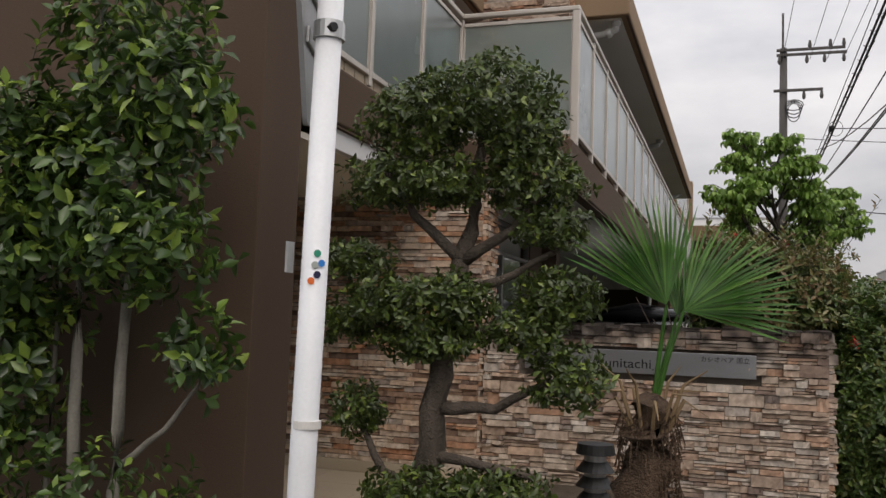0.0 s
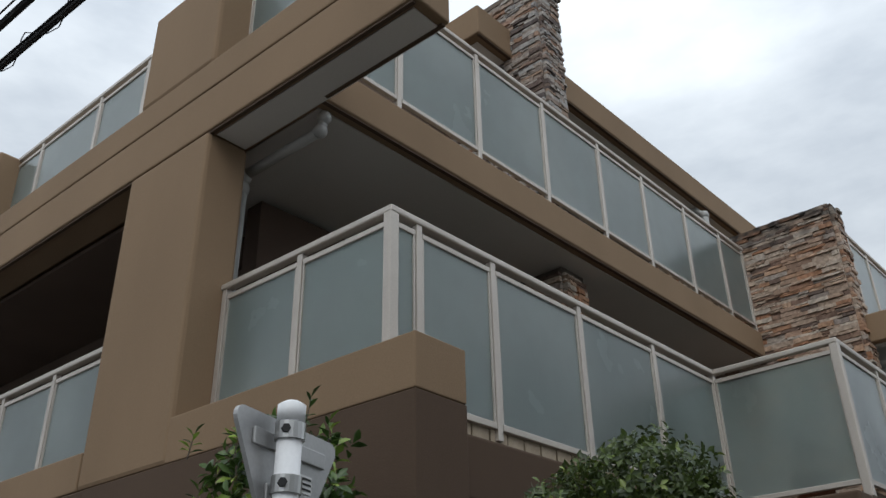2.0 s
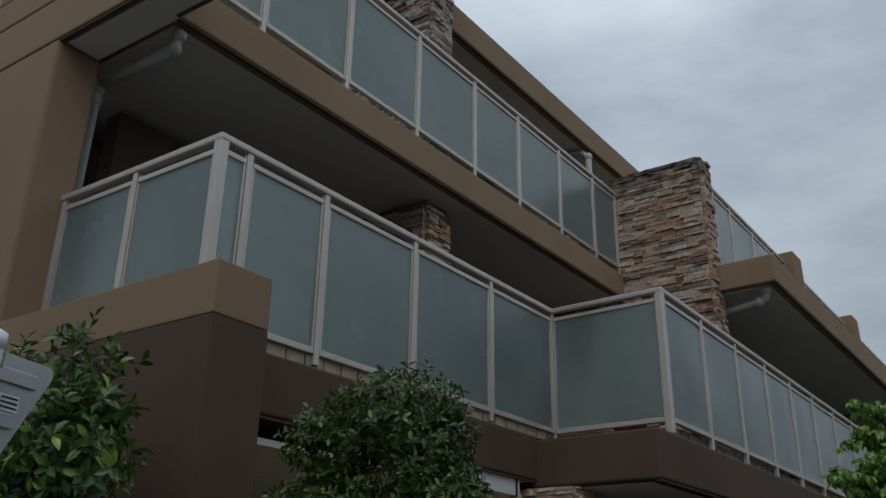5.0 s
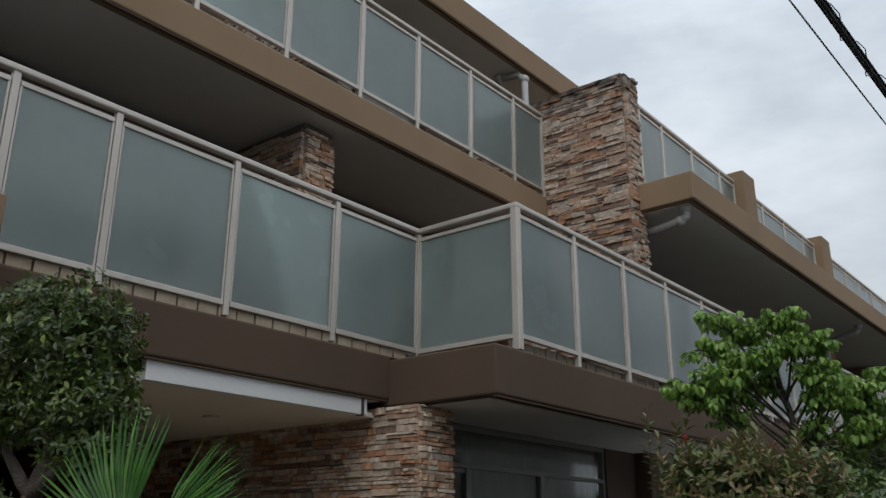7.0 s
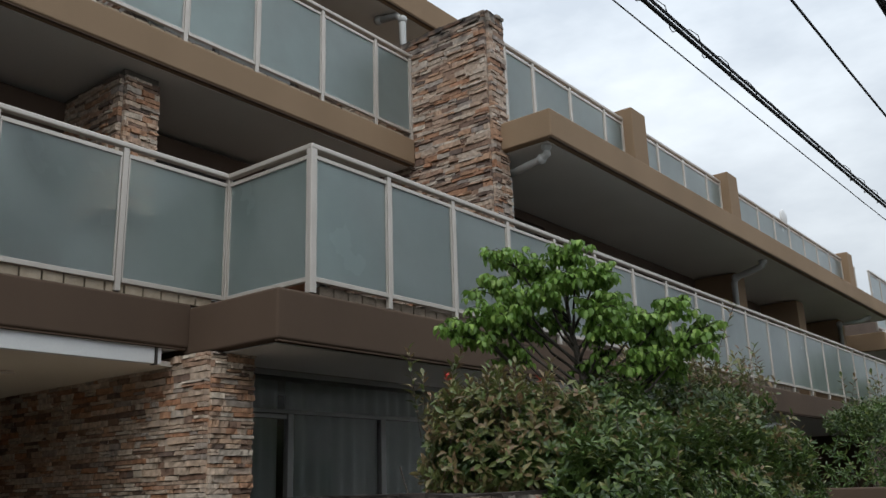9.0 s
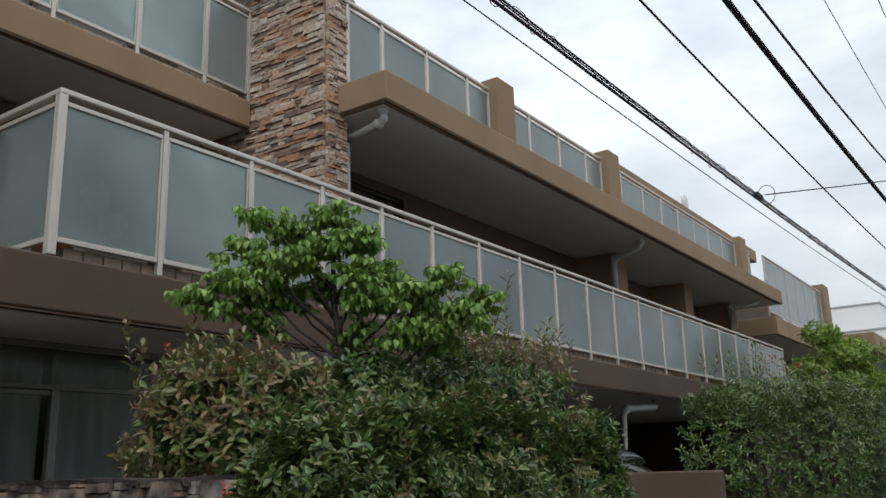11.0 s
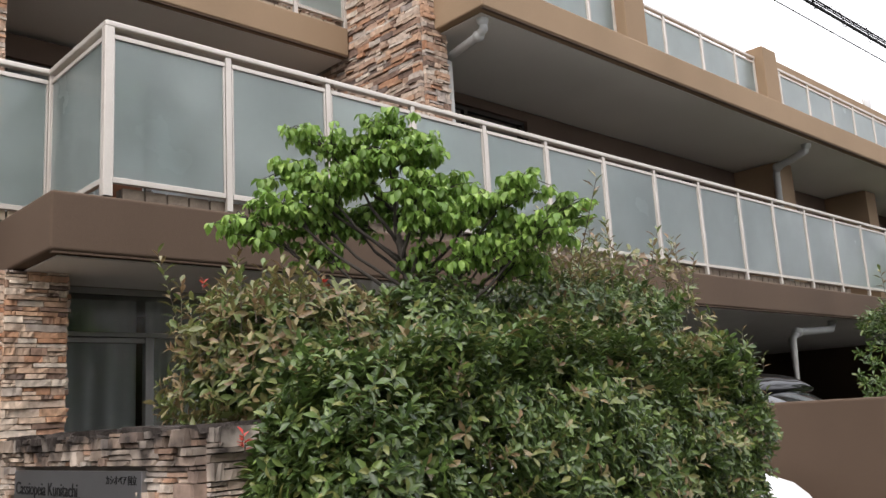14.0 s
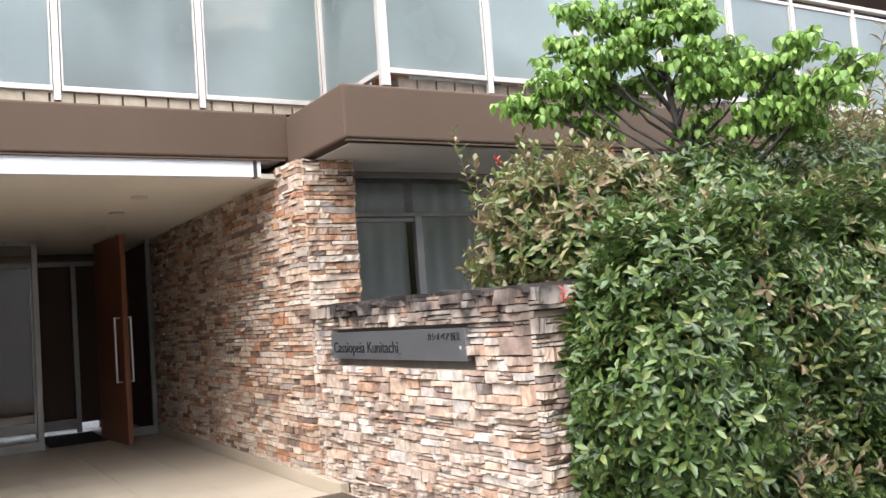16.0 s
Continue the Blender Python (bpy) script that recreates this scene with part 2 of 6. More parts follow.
STONE_STOPS = [(0.0, (0.15, 0.12, 0.11)), (0.09, (0.22, 0.15, 0.12)), (0.2, (0.34, 0.24, 0.185)), (0.33, (0.45, 0.37, 0.31)),
               (0.47, (0.52, 0.455, 0.40)), (0.58, (0.37, 0.20, 0.125)), (0.68, (0.46, 0.31, 0.22)), (0.84, (0.58, 0.53, 0.475)), (1.0, (0.30, 0.265, 0.25))]
DULL_STOPS = [(p, (c[0] * 0.74, c[1] * 0.78, c[2] * 0.82)) for p, c in STONE_STOPS]
PIER_STOPS = [(p, (c[0] * 0.92, c[1] * 0.86, c[2] * 0.80)) for p, c in STONE_STOPS]
STONE_STOPS = [(p, (c[0] * 1.04, c[1] * 0.97, c[2] * 0.88)) for p, c in STONE_STOPS]
STONE = by_random("ledge_stone", STONE_STOPS, 0.85, 0.25, False, 22.0, 0.7, 0.012)
LOW_STOPS = [(0.0, (0.20, 0.165, 0.15)), (0.08, (0.30, 0.22, 0.18)), (0.2, (0.46, 0.36, 0.29)), (0.35, (0.50, 0.42, 0.35)), (0.5, (0.54, 0.47, 0.41)), (0.6, (0.42, 0.26, 0.18)), (0.7, (0.50, 0.37, 0.285)), (0.86, (0.58, 0.53, 0.475)), (1.0, (0.38, 0.335, 0.31))]
LOW_STOPS = [(p, (c[0], c[1] * 0.97, c[2] * 0.93)) for p, c in LOW_STOPS]
STONE_LOW = by_random("ledge_stone_weathered_top", LOW_STOPS, 0.85, 0.25, False, 22.0, 0.7, 0.012, stain=((1.31, 1.63), (0.04, 0.032, 0.028)))
STONE_LOW_REST = by_random("ledge_stone_pale_rest", LOW_STOPS, 0.85, 0.25, True, 22.0, 0.7, 0.012, stain=((1.31, 1.63), (0.04, 0.032, 0.028)))
DOGBARK = varied("dark_grey_bark", (0.03, 0.026, 0.022), (0.075, 0.065, 0.055), 14.0, 90, (0.85, 1.0), 0.8, 0.008, streak=0.3)
COPING = varied("black_stained_coping", (0.018, 0.015, 0.013), (0.085, 0.07, 0.062), 7.0, 90, (0.85, 1.0), 0.7, 0.01)
STONE_REST = by_random("ledge_stone_rest", STONE_STOPS, 0.85, 0.25, True, 22.0, 0.7, 0.012)
STONE_DULL = by_random("ledge_stone_dull", DULL_STOPS, 0.88, 0.25, True, 22.0, 0.7, 0.012)
STONE_PIER = by_random("ledge_stone_grey", PIER_STOPS, 0.88, 0.25, False, 22.0, 0.7, 0.012, stain=((7.25, 7.66), (0.035, 0.032, 0.03)))
STONE_PIER_REST = by_random("ledge_stone_grey_rest", PIER_STOPS, 0.88, 0.25, True, 22.0, 0.7, 0.012, stain=((7.25, 7.66), (0.035, 0.032, 0.03)))

LEAF_SHRUB = by_random("holly_leaf", [(0, (0.026, 0.052, 0.015)), (0.45, (0.05, 0.095, 0.022)), (0.75, (0.085, 0.155, 0.03)), (0.9, (0.20, 0.30, 0.05)), (1, (0.36, 0.48, 0.09))], 0.3, 0.5, True, 18, 0.15, 0.003, 0.25)
LEAF_TOPIARY = by_random("topiary_leaf", [(0, (0.032, 0.052, 0.013)), (0.55, (0.062, 0.094, 0.021)), (0.9, (0.105, 0.155, 0.031)), (1, (0.22, 0.28, 0.05))], 0.34, 0.5, True, 18, 0.15, 0.003, 0.22)
LEAF_PHOTINIA = by_random("photinia_leaf", [(0, (0.039, 0.073, 0.019)), (0.5, (0.078, 0.13, 0.032)), (0.88, (0.13, 0.19, 0.046)), (1, (0.22, 0.22, 0.07))], 0.30, 0.5, True, 18, 0.15, 0.003, 0.25)
LEAF_YOUNG = by_random("young_bronze_leaf", [(0, (0.12, 0.175, 0.05)), (0.5, (0.185, 0.185, 0.065)), (0.8, (0.22, 0.135, 0.075)), (1, (0.28, 0.24, 0.105))], 0.35, 0.5, True, 18, 0.1, 0.003, 0.3)
LEAF_RED = by_random("red_leaf", [(0, (0.45, 0.03, 0.03)), (1, (0.6, 0.09, 0.06))], 0.4, 0.4, True, 18, 0.0, 0.003, 0.3)
LEAF_DOGWOOD = by_random("dogwood_leaf", [(0, (0.115, 0.215, 0.04)), (0.5, (0.185, 0.32, 0.062)), (1, (0.32, 0.46, 0.11))], 0.42, 0.4, True, 14, 0.15, 0.003, 0.4)
LEAF_TREE = by_random("fresh_tree_leaf", [(0, (0.12, 0.20, 0.03)), (0.5, (0.18, 0.28, 0.045)), (1, (0.27, 0.38, 0.08))], 0.45, 0.4, True, 14, 0.1, 0.003, 0.4)
LEAF_PALM = by_random("palm_leaf", [(0, (0.04, 0.115, 0.02)), (0.6, (0.065, 0.18, 0.03)), (1, (0.13, 0.27, 0.05))], 0.45, 0.35, True, 12, 0.15, 0.003, 0.25)
LEAF_DRY = material("dry_leaf", (0.22, 0.15, 0.08), 0.8)


def frosted(name, tint, fine):
    """Frosted balcony glass: a milky body that lets blurred shapes through, under a glossy face."""
    m = bpy.data.materials.new(name)
    m.use_nodes = True
    t = m.node_tree
    b = t.nodes["Principled BSDF"]
    b.inputs["Base Color"].default_value = (*tint, 1)
    b.inputs["Roughness"].default_value = 0.6
    b.inputs["Specular IOR Level"].default_value = 0.0
    tr = t.nodes.new("ShaderNodeBsdfTranslucent")
    tr.inputs["Color"].default_value = (tint[0] * 1.5, tint[1] * 1.5, tint[2] * 1.5, 1)
    mix = t.nodes.new("ShaderNodeMixShader")
    mix.inputs["Fac"].default_value = 0.45
    t.links.new(b.outputs["BSDF"], mix.inputs[1])
    t.links.new(tr.outputs["BSDF"], mix.inputs[2])
    clear = t.nodes.new("ShaderNodeBsdfRefraction")
    clear.inputs["Roughness"].default_value, clear.inputs["IOR"].default_value = 0.34, 1.02
    clear.inputs["Color"].default_value = (0.78, 0.86, 0.83, 1)
    mix2 = t.nodes.new("ShaderNodeMixShader")
    t.links.new(mix.outputs["Shader"], mix2.inputs[1])
    t.links.new(clear.outputs["BSDF"], mix2.inputs[2])
    geo = t.nodes.new("ShaderNodeNewGeometry")
    film_ = t.nodes.new("ShaderNodeTexNoise")
    film_.inputs["Scale"].default_value, film_.inputs["Detail"].default_value = 1.3, 4
    t.links.new(geo.outputs["Position"], film_.inputs["Vector"])
    mrf = t.nodes.new("ShaderNodeMapRange")
    mrf.inputs["From Min"].default_value, mrf.inputs["From Max"].default_value = 0.3, 0.7
    mrf.inputs["To Min"].default_value, mrf.inputs["To Max"].default_value = 0.3, 0.78
    t.links.new(film_.outputs["Fac"], mrf.inputs["Value"])
    t.links.new(mrf.outputs["Result"], mix2.inputs["Fac"])
    gloss = t.nodes.new("ShaderNodeBsdfGlossy")
    gloss.inputs["Color"].default_value = (0.95, 0.97, 0.98, 1)
    mrr = t.nodes.new("ShaderNodeMapRange")
    mrr.inputs["From Min"].default_value, mrr.inputs["From Max"].default_value = 0.3, 0.7
    mrr.inputs["To Min"].default_value, mrr.inputs["To Max"].default_value = 0.16, 0.28
    t.links.new(film_.outputs["Fac"], mrr.inputs["Value"])
    t.links.new(mrr.outputs["Result"], gloss.inputs["Roughness"])
    ns = t.nodes.new("ShaderNodeTexNoise")
    ns.inputs["Scale"].default_value, ns.inputs["Detail"].default_value = fine, 2
    t.links.new(geo.outputs["Position"], ns.inputs["Vector"])
    bp = t.nodes.new("ShaderNodeBump")
    bp.inputs["Strength"].default_value, bp.inputs["Distance"].default_value = 0.08, 0.002
    t.links.new(ns.outputs["Fac"], bp.inputs["Height"])
    t.links.new(bp.outputs["Normal"], gloss.inputs["Normal"])
    fr = t.nodes.new("ShaderNodeFresnel")
    fr.inputs["IOR"].default_value = 1.5
    mix3 = t.nodes.new("ShaderNodeMixShader")
    t.links.new(fr.outputs["Fac"], mix3.inputs["Fac"])
    t.links.new(mix2.outputs["Shader"], mix3.inputs[1])
    t.links.new(gloss.outputs["BSDF"], mix3.inputs[2])
    t.links.new(mix3.outputs["Shader"], t.nodes["Material Output"].inputs["Surface"])
    return m


FROST = frosted("frosted_glass", (0.43, 0.485, 0.468), 220.0)


def clear_glass(name, tint):
    m = bpy.data.materials.new(name)
    m.use_nodes = True
    t = m.node_tree
    b = t.nodes["Principled BSDF"]
    b.inputs["Base Color"].default_value = (*tint, 1)
    b.inputs["Roughness"].default_value = 0.03
    b.inputs["Transmission Weight"].default_value = 1.0
    b.inputs["IOR"].default_value = 1.45
    return m


GLASS = clear_glass("window_glass", (0.96, 0.985, 0.975))


# ---------- mesh helpers ----------
def box_bm(x0, x1, y0, y1, z0, z1, bevel=0.0):
    bm = bmesh.new()
    bmesh.ops.create_cube(bm, size=1, matrix=Matrix.Translation(((x0 + x1) / 2, (y0 + y1) / 2, (z0 + z1) / 2)) @ Matrix.Diagonal((abs(x1 - x0), abs(y1 - y0), abs(z1 - z0), 1)))
    if bevel:
        bmesh.ops.bevel(bm, geom=bm.edges[:], offset=bevel, segments=2, affect="EDGES", profile=0.5)
    return bm


def add_box(bm, x0, x1, y0, y1, z0, z1, m=None):
    mm = Matrix.Translation(((x0 + x1) / 2, (y0 + y1) / 2, (z0 + z1) / 2)) @ Matrix.Diagonal((abs(x1 - x0), abs(y1 - y0), abs(z1 - z0), 1))
    bmesh.ops.create_cube(bm, size=1, matrix=(m @ mm) if m else mm)
    return bm


def tube_bm(points, radii, sides=8, bm=None):
    """A tapered tube through the points."""
    bm = bm or bmesh.new()
    pts = [Vector(p) for p in points]
    radii = radii if hasattr(radii, "__len__") else [radii] * len(pts)
    rings = []
    for i, p in enumerate(pts):
        d = (pts[min(i + 1, len(pts) - 1)] - pts[max(i - 1, 0)]).normalized()
        q = d.to_track_quat("Z", "Y")
        rings.append([bm.verts.new(p + q @ Vector((radii[i] * math.cos(2 * math.pi * k / sides), radii[i] * math.sin(2 * math.pi * k / sides), 0))) for k in range(sides)])
    for a, b in zip(rings, rings[1:]):
        for k in range(sides):
            bm.faces.new((a[k], a[(k + 1) % sides], b[(k + 1) % sides], b[k]))
    bm.faces.new(rings[0][::-1])
    bm.faces.new(rings[-1])
    return bm


def cyl_bm(x, y, z0, z1, r, sides=20, r2=None):
    return tube_bm([(x, y, z0), (x, y, z1)], [r, r if r2 is None else r2], sides)


def mesh_of(name, bm, mat, smooth=False):
    me = bpy.data.meshes.new(name)
    bm.to_mesh(me)
    bm.free()
    if smooth:
        for p in me.polygons:
            p.use_smooth = True
    me.materials.append(mat)
    return me


def part(name, bm, mat, parent, label="", smooth=False):
    ob = new(name, mesh_of(name, bm, mat, smooth))
    ob.parent = parent
    if label:
        tagged(ob, label)
    return ob


def thing(name, bm, mat, label, category, group="", kind="", smooth=False):
    return tagged(new(name, mesh_of(name, bm, mat, smooth)), label, category, group, kind)


def empty(name, label, category, at=(0, 0, 0), group="", kind=""):
    ob = tagged(new(name), label, category, group, kind)
    ob.location = at
    ob.empty_display_size = 0.1
    return ob


def under(ob):
    """Children of an empty that stands off the origin are given in world places."""
    for c in ob.children:
        c.matrix_parent_inverse = Matrix.Translation(-Vector(ob.location))


def raw_mesh(name, verts, faces_flat, per, mat):
    """A mesh from numpy arrays with faces of equal size."""
    me = bpy.data.meshes.new(name)
    nf = len(faces_flat) // per
    me.vertices.add(len(verts))
    me.vertices.foreach_set("co", np.asarray(verts, dtype=np.float32).ravel())
    me.loops.add(len(faces_flat))
    me.loops.foreach_set("vertex_index", np.asarray(faces_flat, dtype=np.int32))
    me.polygons.add(nf)
    me.polygons.foreach_set("loop_start", np.arange(0, nf * per, per, dtype=np.int32))
    me.polygons.foreach_set("loop_total", np.full(nf, per, dtype=np.int32))
    me.materials.append(mat)
    me.update(calc_edges=True)
    return me


RNG = np.random.default_rng(7)


def leaves(name, at, ahead, up, length, width, mat, fold=0.25, droop=0.15, blunt=0.3):
    """One mesh of many folded leaves: four quads each round a bent midrib."""
    n = len(at)
    a = ahead / np.linalg.norm(ahead, axis=1, keepdims=True)
    s = np.cross(a, up)
    s /= np.linalg.norm(s, axis=1, keepdims=True) + 1e-9
    u = np.cross(s, a)
    L, W = length[:, None], width[:, None]
    base = at
    mid = at + a * L * 0.5 - u * L * droop * 0.25
    tip = at + a * L - u * L * droop
    lift = u * W * fold
    rm, lm = mid + s * W * 0.5 + lift, mid - s * W * 0.5 + lift
    q1 = at + a * L * 0.8 - u * L * droop * 0.6
    rq, lq = q1 + s * W * blunt + lift * 0.6, q1 - s * W * blunt + lift * 0.6
    v = np.stack([base, rm, mid, lm, rq, q1, lq, tip], 1).reshape(-1, 3)
    f = np.array([0, 1, 2, 0, 2, 3, 1, 4, 5, 1, 5, 2, 2, 5, 6, 2, 6, 3, 4, 7, 5, 5, 7, 6])
    faces = (f[None, :] + 8 * np.arange(n)[:, None]).ravel()
    return raw_mesh(name, v, faces, 3, mat)


def shell_points(n, centre, radii, depth=0.35, lump=0.12, zmin=None, seed=0):
    """Points in the outer shell of a lumpy ellipsoid, and the outward way at each."""
    g = np.random.default_rng(seed)
    d = g.normal(size=(n, 3))
    d /= np.linalg.norm(d, axis=1, keepdims=True)
    ph = g.uniform(0, 6.28, 4)
    bump = 1 + lump * (np.sin(5 * d[:, 0] + ph[0]) + np.sin(6 * d[:, 1] + ph[1]) + np.sin(7 * d[:, 2] + ph[2])) / 1.6
    r = (1 - depth * g.uniform(0, 1, n) ** 1.6) * bump
    p = np.asarray(centre) + d * np.asarray(radii) * r[:, None]
    return p, d


def leafy(name, pts, outs, size, mat, parent, label="", ratio=0.45, spread=0.8, droop=0.15, seed=0, upward=0.25, rosette=0):
    g = np.random.default_rng(seed + 99)
    if rosette:
        # whorls: each twig tip carries several leaves round its outward way
        m = max(1, len(pts) // rosette)
        order = g.permutation(len(pts))
        pts, outs = pts[order], outs[order]
        tip, way = pts[:m], outs[:m] / (np.linalg.norm(outs[:m], axis=1, keepdims=True) + 1e-9) + 0.45 * g.normal(size=(m, 3)) + np.array([0, 0, upward])
        way /= np.linalg.norm(way, axis=1, keepdims=True)
        t1 = np.cross(way, np.array([0.31, 0.77, 0.55]))
        t1 /= np.linalg.norm(t1, axis=1, keepdims=True) + 1e-9
        t2 = np.cross(way, t1)
        a0 = g.uniform(0, 6.28, m)
        P, A, U = [], [], []
        for k in range(rosette):
            a = (a0 + k * 2.4 + 0.25 * g.normal(size=m))[:, None]
            lift_ = (0.25 + 0.9 * (k / rosette) ** 2) * np.ones((m, 1))
            P.append(tip - way * size * 0.7 * (1 - k / rosette))
            A.append(np.cos(a) * t1 + np.sin(a) * t2 + way * lift_ + 0.12 * g.normal(size=(m, 3)))
            U.append(way + 0.15 * g.normal(size=(m, 3)))
        P, A, U = np.concatenate(P), np.concatenate(A), np.concatenate(U)
        L = size * g.uniform(0.65, 1.2, len(P))
        ob = new(name, leaves(name, P, A, U, L, L * ratio * g.uniform(0.85, 1.15, len(P)), mat, droop=droop))
        ob.parent = parent
        if label:
            tagged(ob, label)
        return tagged(ob, kind="stuff")
    n = len(pts)
    ahead = 0.55 * outs + spread * g.normal(size=(n, 3)) + np.array([0, 0, upward])
    up = np.array([0, 0, 0.7]) + 1.0 * outs + 0.35 * g.normal(size=(n, 3))
    L = size * g.uniform(0.65, 1.25, n)
    me = leaves(name, pts, ahead, up, L, L * ratio * g.uniform(0.85, 1.15, n), mat, droop=droop)
    ob = new(name, me)
    ob.parent = parent
    if label:
        tagged(ob, label)
    return tagged(ob, kind="stuff")

# ---------- ground ----------
ground = thing("ground", box_bm(-150, 150, -60, 400, -0.3, -0.02), ASPHALT, "dark worn asphalt street and ground around the building", "ground", kind="structure")
bed = thing("planting_bed", box_bm(-1.58, 1.25, 2.6, 7.33, -0.02, 0.36, 0.02), SOIL, "dark soil bed beneath the clipped trees and palm", "soil", kind="structure")
kerb = thing("kerb", box_bm(1.25, 1.4, 2.4, 12.0, -0.02, 0.40, 0.015), CONCRETE, "pale concrete kerb along the planting bed", "kerb", kind="structure")
hedge_bed = thing("planting_bed", box_bm(-2.4, 1.25, 7.95, 12.0, -0.02, 0.3, 0.02), SOIL, "dark soil under the tall hedge", "soil", kind="structure")
far_bed = thing("planting_bed", box_bm(-1.4, 1.75, 16.6, 31.0, -0.02, 0.18, 0.02), SOIL, "dark soil under the long hedge", "soil", kind="structure")
side_bed = thing("planting_bed", box_bm(-9.0, -2.25, 2.4, 3.58, -0.02, 0.29, 0.02), SOIL, "dark soil bed before the brown wall", "soil", kind="structure")
floor = thing("floor", box_bm(-9.0, -1.6, 4.08, 7.36, -0.02, 0.29), MORTAR, "beige stone paving of the entrance porch", "floor", kind="structure")
apron = thing("carport_floor", box_bm(-7.0, 1.6, 12.0, 16.6, -0.02, 0.02), CONCRETE, "grey concrete carport floor", "floor", kind="structure")

# ---------- the building: floors, bands and walls ----------
# front (south) side: its plane turns 1.8 degrees off the x axis
FRONT = pose(-2.07, 3.603, 0, 0, 0, 1.8)


def front_box(name, u0, u1, d0, d1, z0, z1, mat, label, category, bevel=0.012, kind="structure"):
    """u runs along the front wall to the west, d into the building."""
    ob = thing(name, box_bm(-u1, -u0, d0, d1, z0, z1, bevel), mat, label, category, kind=kind)
    ob.matrix_world = FRONT
    return ob


front_box("wall_front_lower", 0.0, 2.96, 0.0, 0.38, -0.02, 3.165, BROWN, "dark brown rendered ground-floor wall at the building corner", "wall", 0.006)
front_box("wall_front_band", 2.96, 12.0, 0.0, 0.38, 2.79, 3.165, BROWN, "dark brown rendered band over a dark opening", "wall")
front_box("parapet_corner", 0.0, 2.03, 0.0, 0.38, 3.168, 3.455, TAN, "tan rendered parapet at the first-floor corner", "parapet", 0.008)
front_box("parapet_front", 3.06, 12.0, 0.0, 0.3, 3.168, 3.435, TAN, "tan rendered parapet under the front balcony rail", "parapet")
front_box("pilaster", 2.03, 3.06, 0.002, 0.36, 3.168, 5.61, TAN, "broad tan rendered pilaster", "pilaster", 0.03)
front_box("beam_lower", 0.0, 12.0, 0.0, 0.33, 5.61, 6.018, TAN, "long tan rendered beam projecting past the corner", "beam", 0.015)
front_box("beam_upper", 0.0, 12.0, 0.0, 0.33, 6.028, 6.305, TAN, "tan rendered upper beam above a fine joint", "beam", 0.015)
front_box("beam_joint", 0.02, 11.9, 0.012, 0.31, 6.0, 6.045, BROWN, "fine dark joint in the tan beam", "trim", 0.0)
front_box("parapet_block", 2.10, 3.10, 0.002, 0.55, 6.308, 7.315, TAN, "tan rendered block rising above the beam", "parapet", 0.03)
front_box("parapet_block", 6.05, 7.05, 0.002, 0.55, 6.308, 7.29, TAN, "tan rendered block rising above the beam", "parapet", 0.03)
front_box("wall_front_west", 10.6, 10.9, 0.0, 3.0, 3.1, 5.65, TAN, "tan rendered wall closing the front balcony", "wall", 0.0)
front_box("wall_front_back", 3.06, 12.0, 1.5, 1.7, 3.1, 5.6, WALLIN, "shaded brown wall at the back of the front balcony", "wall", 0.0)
# added dark panel: gives the balcony ceiling its deep shade by colour
front_box("ceiling_shade_panel", 3.1, 10.58, 0.34, 1.49, 5.55, 5.59, WALLIN, "dark brown panel added below the pale underside to shade the front balcony", "ceiling", 0.0)
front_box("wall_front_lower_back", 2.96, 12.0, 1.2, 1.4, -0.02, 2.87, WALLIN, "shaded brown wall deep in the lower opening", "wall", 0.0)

front_box("ceiling", 0.07, 2.02, 0.07, 0.325, 5.597, 5.607, SOFFIT, "pale painted underside of the projecting beam", "ceiling", 0.0)
# brown strips that draw the drip shadow under the beam
for d, u1 in ((0.03, 12.0), (0.30, 1.1)):
    front_box("drip_shadow_strip", 0.03, u1, d - 0.015, d + 0.015, 5.592, 5.608, BROWN, "thin brown strip standing in for the drip shadow under the beam", "trim", 0.0)

# floor slabs with rendered edges


def slab(name, pts, z0, z1, mat, label, soffit=True, drip=0.05):
    """A floor slab from its outline, with a drip edge and a painted underside of its own."""
    bm = bmesh.new()
    vs = [bm.verts.new((x, y, z0)) for x, y in pts]
    f = bm.faces.new(vs)
    ex = bmesh.ops.extrude_face_region(bm, geom=[f])
    bmesh.ops.translate(bm, vec=(0, 0, z1 - z0), verts=[v for v in ex["geom"] if isinstance(v, bmesh.types.BMVert)])
    bmesh.ops.recalc_face_normals(bm, faces=bm.faces[:])
    bmesh.ops.bevel(bm, geom=bm.edges[:], offset=0.022, segments=4, affect="EDGES", profile=0.5)
    return thing(name, bm, mat, label, "slab", kind="structure")


def inset_soffit(pts, z, t=0.01):
    bm = bmesh.new()
    f = bm.faces.new([bm.verts.new((x, y, z)) for x, y in pts])
    ex = bmesh.ops.extrude_face_region(bm, geom=[f])
    bmesh.ops.translate(bm, vec=(0, 0, t), verts=[v for v in ex["geom"] if isinstance(v, bmesh.types.BMVert)])
    bmesh.ops.recalc_face_normals(bm, faces=bm.faces[:])
    return thing("ceiling", bm, SOFFIT, "pale grey painted balcony underside", "ceiling", kind="structure")


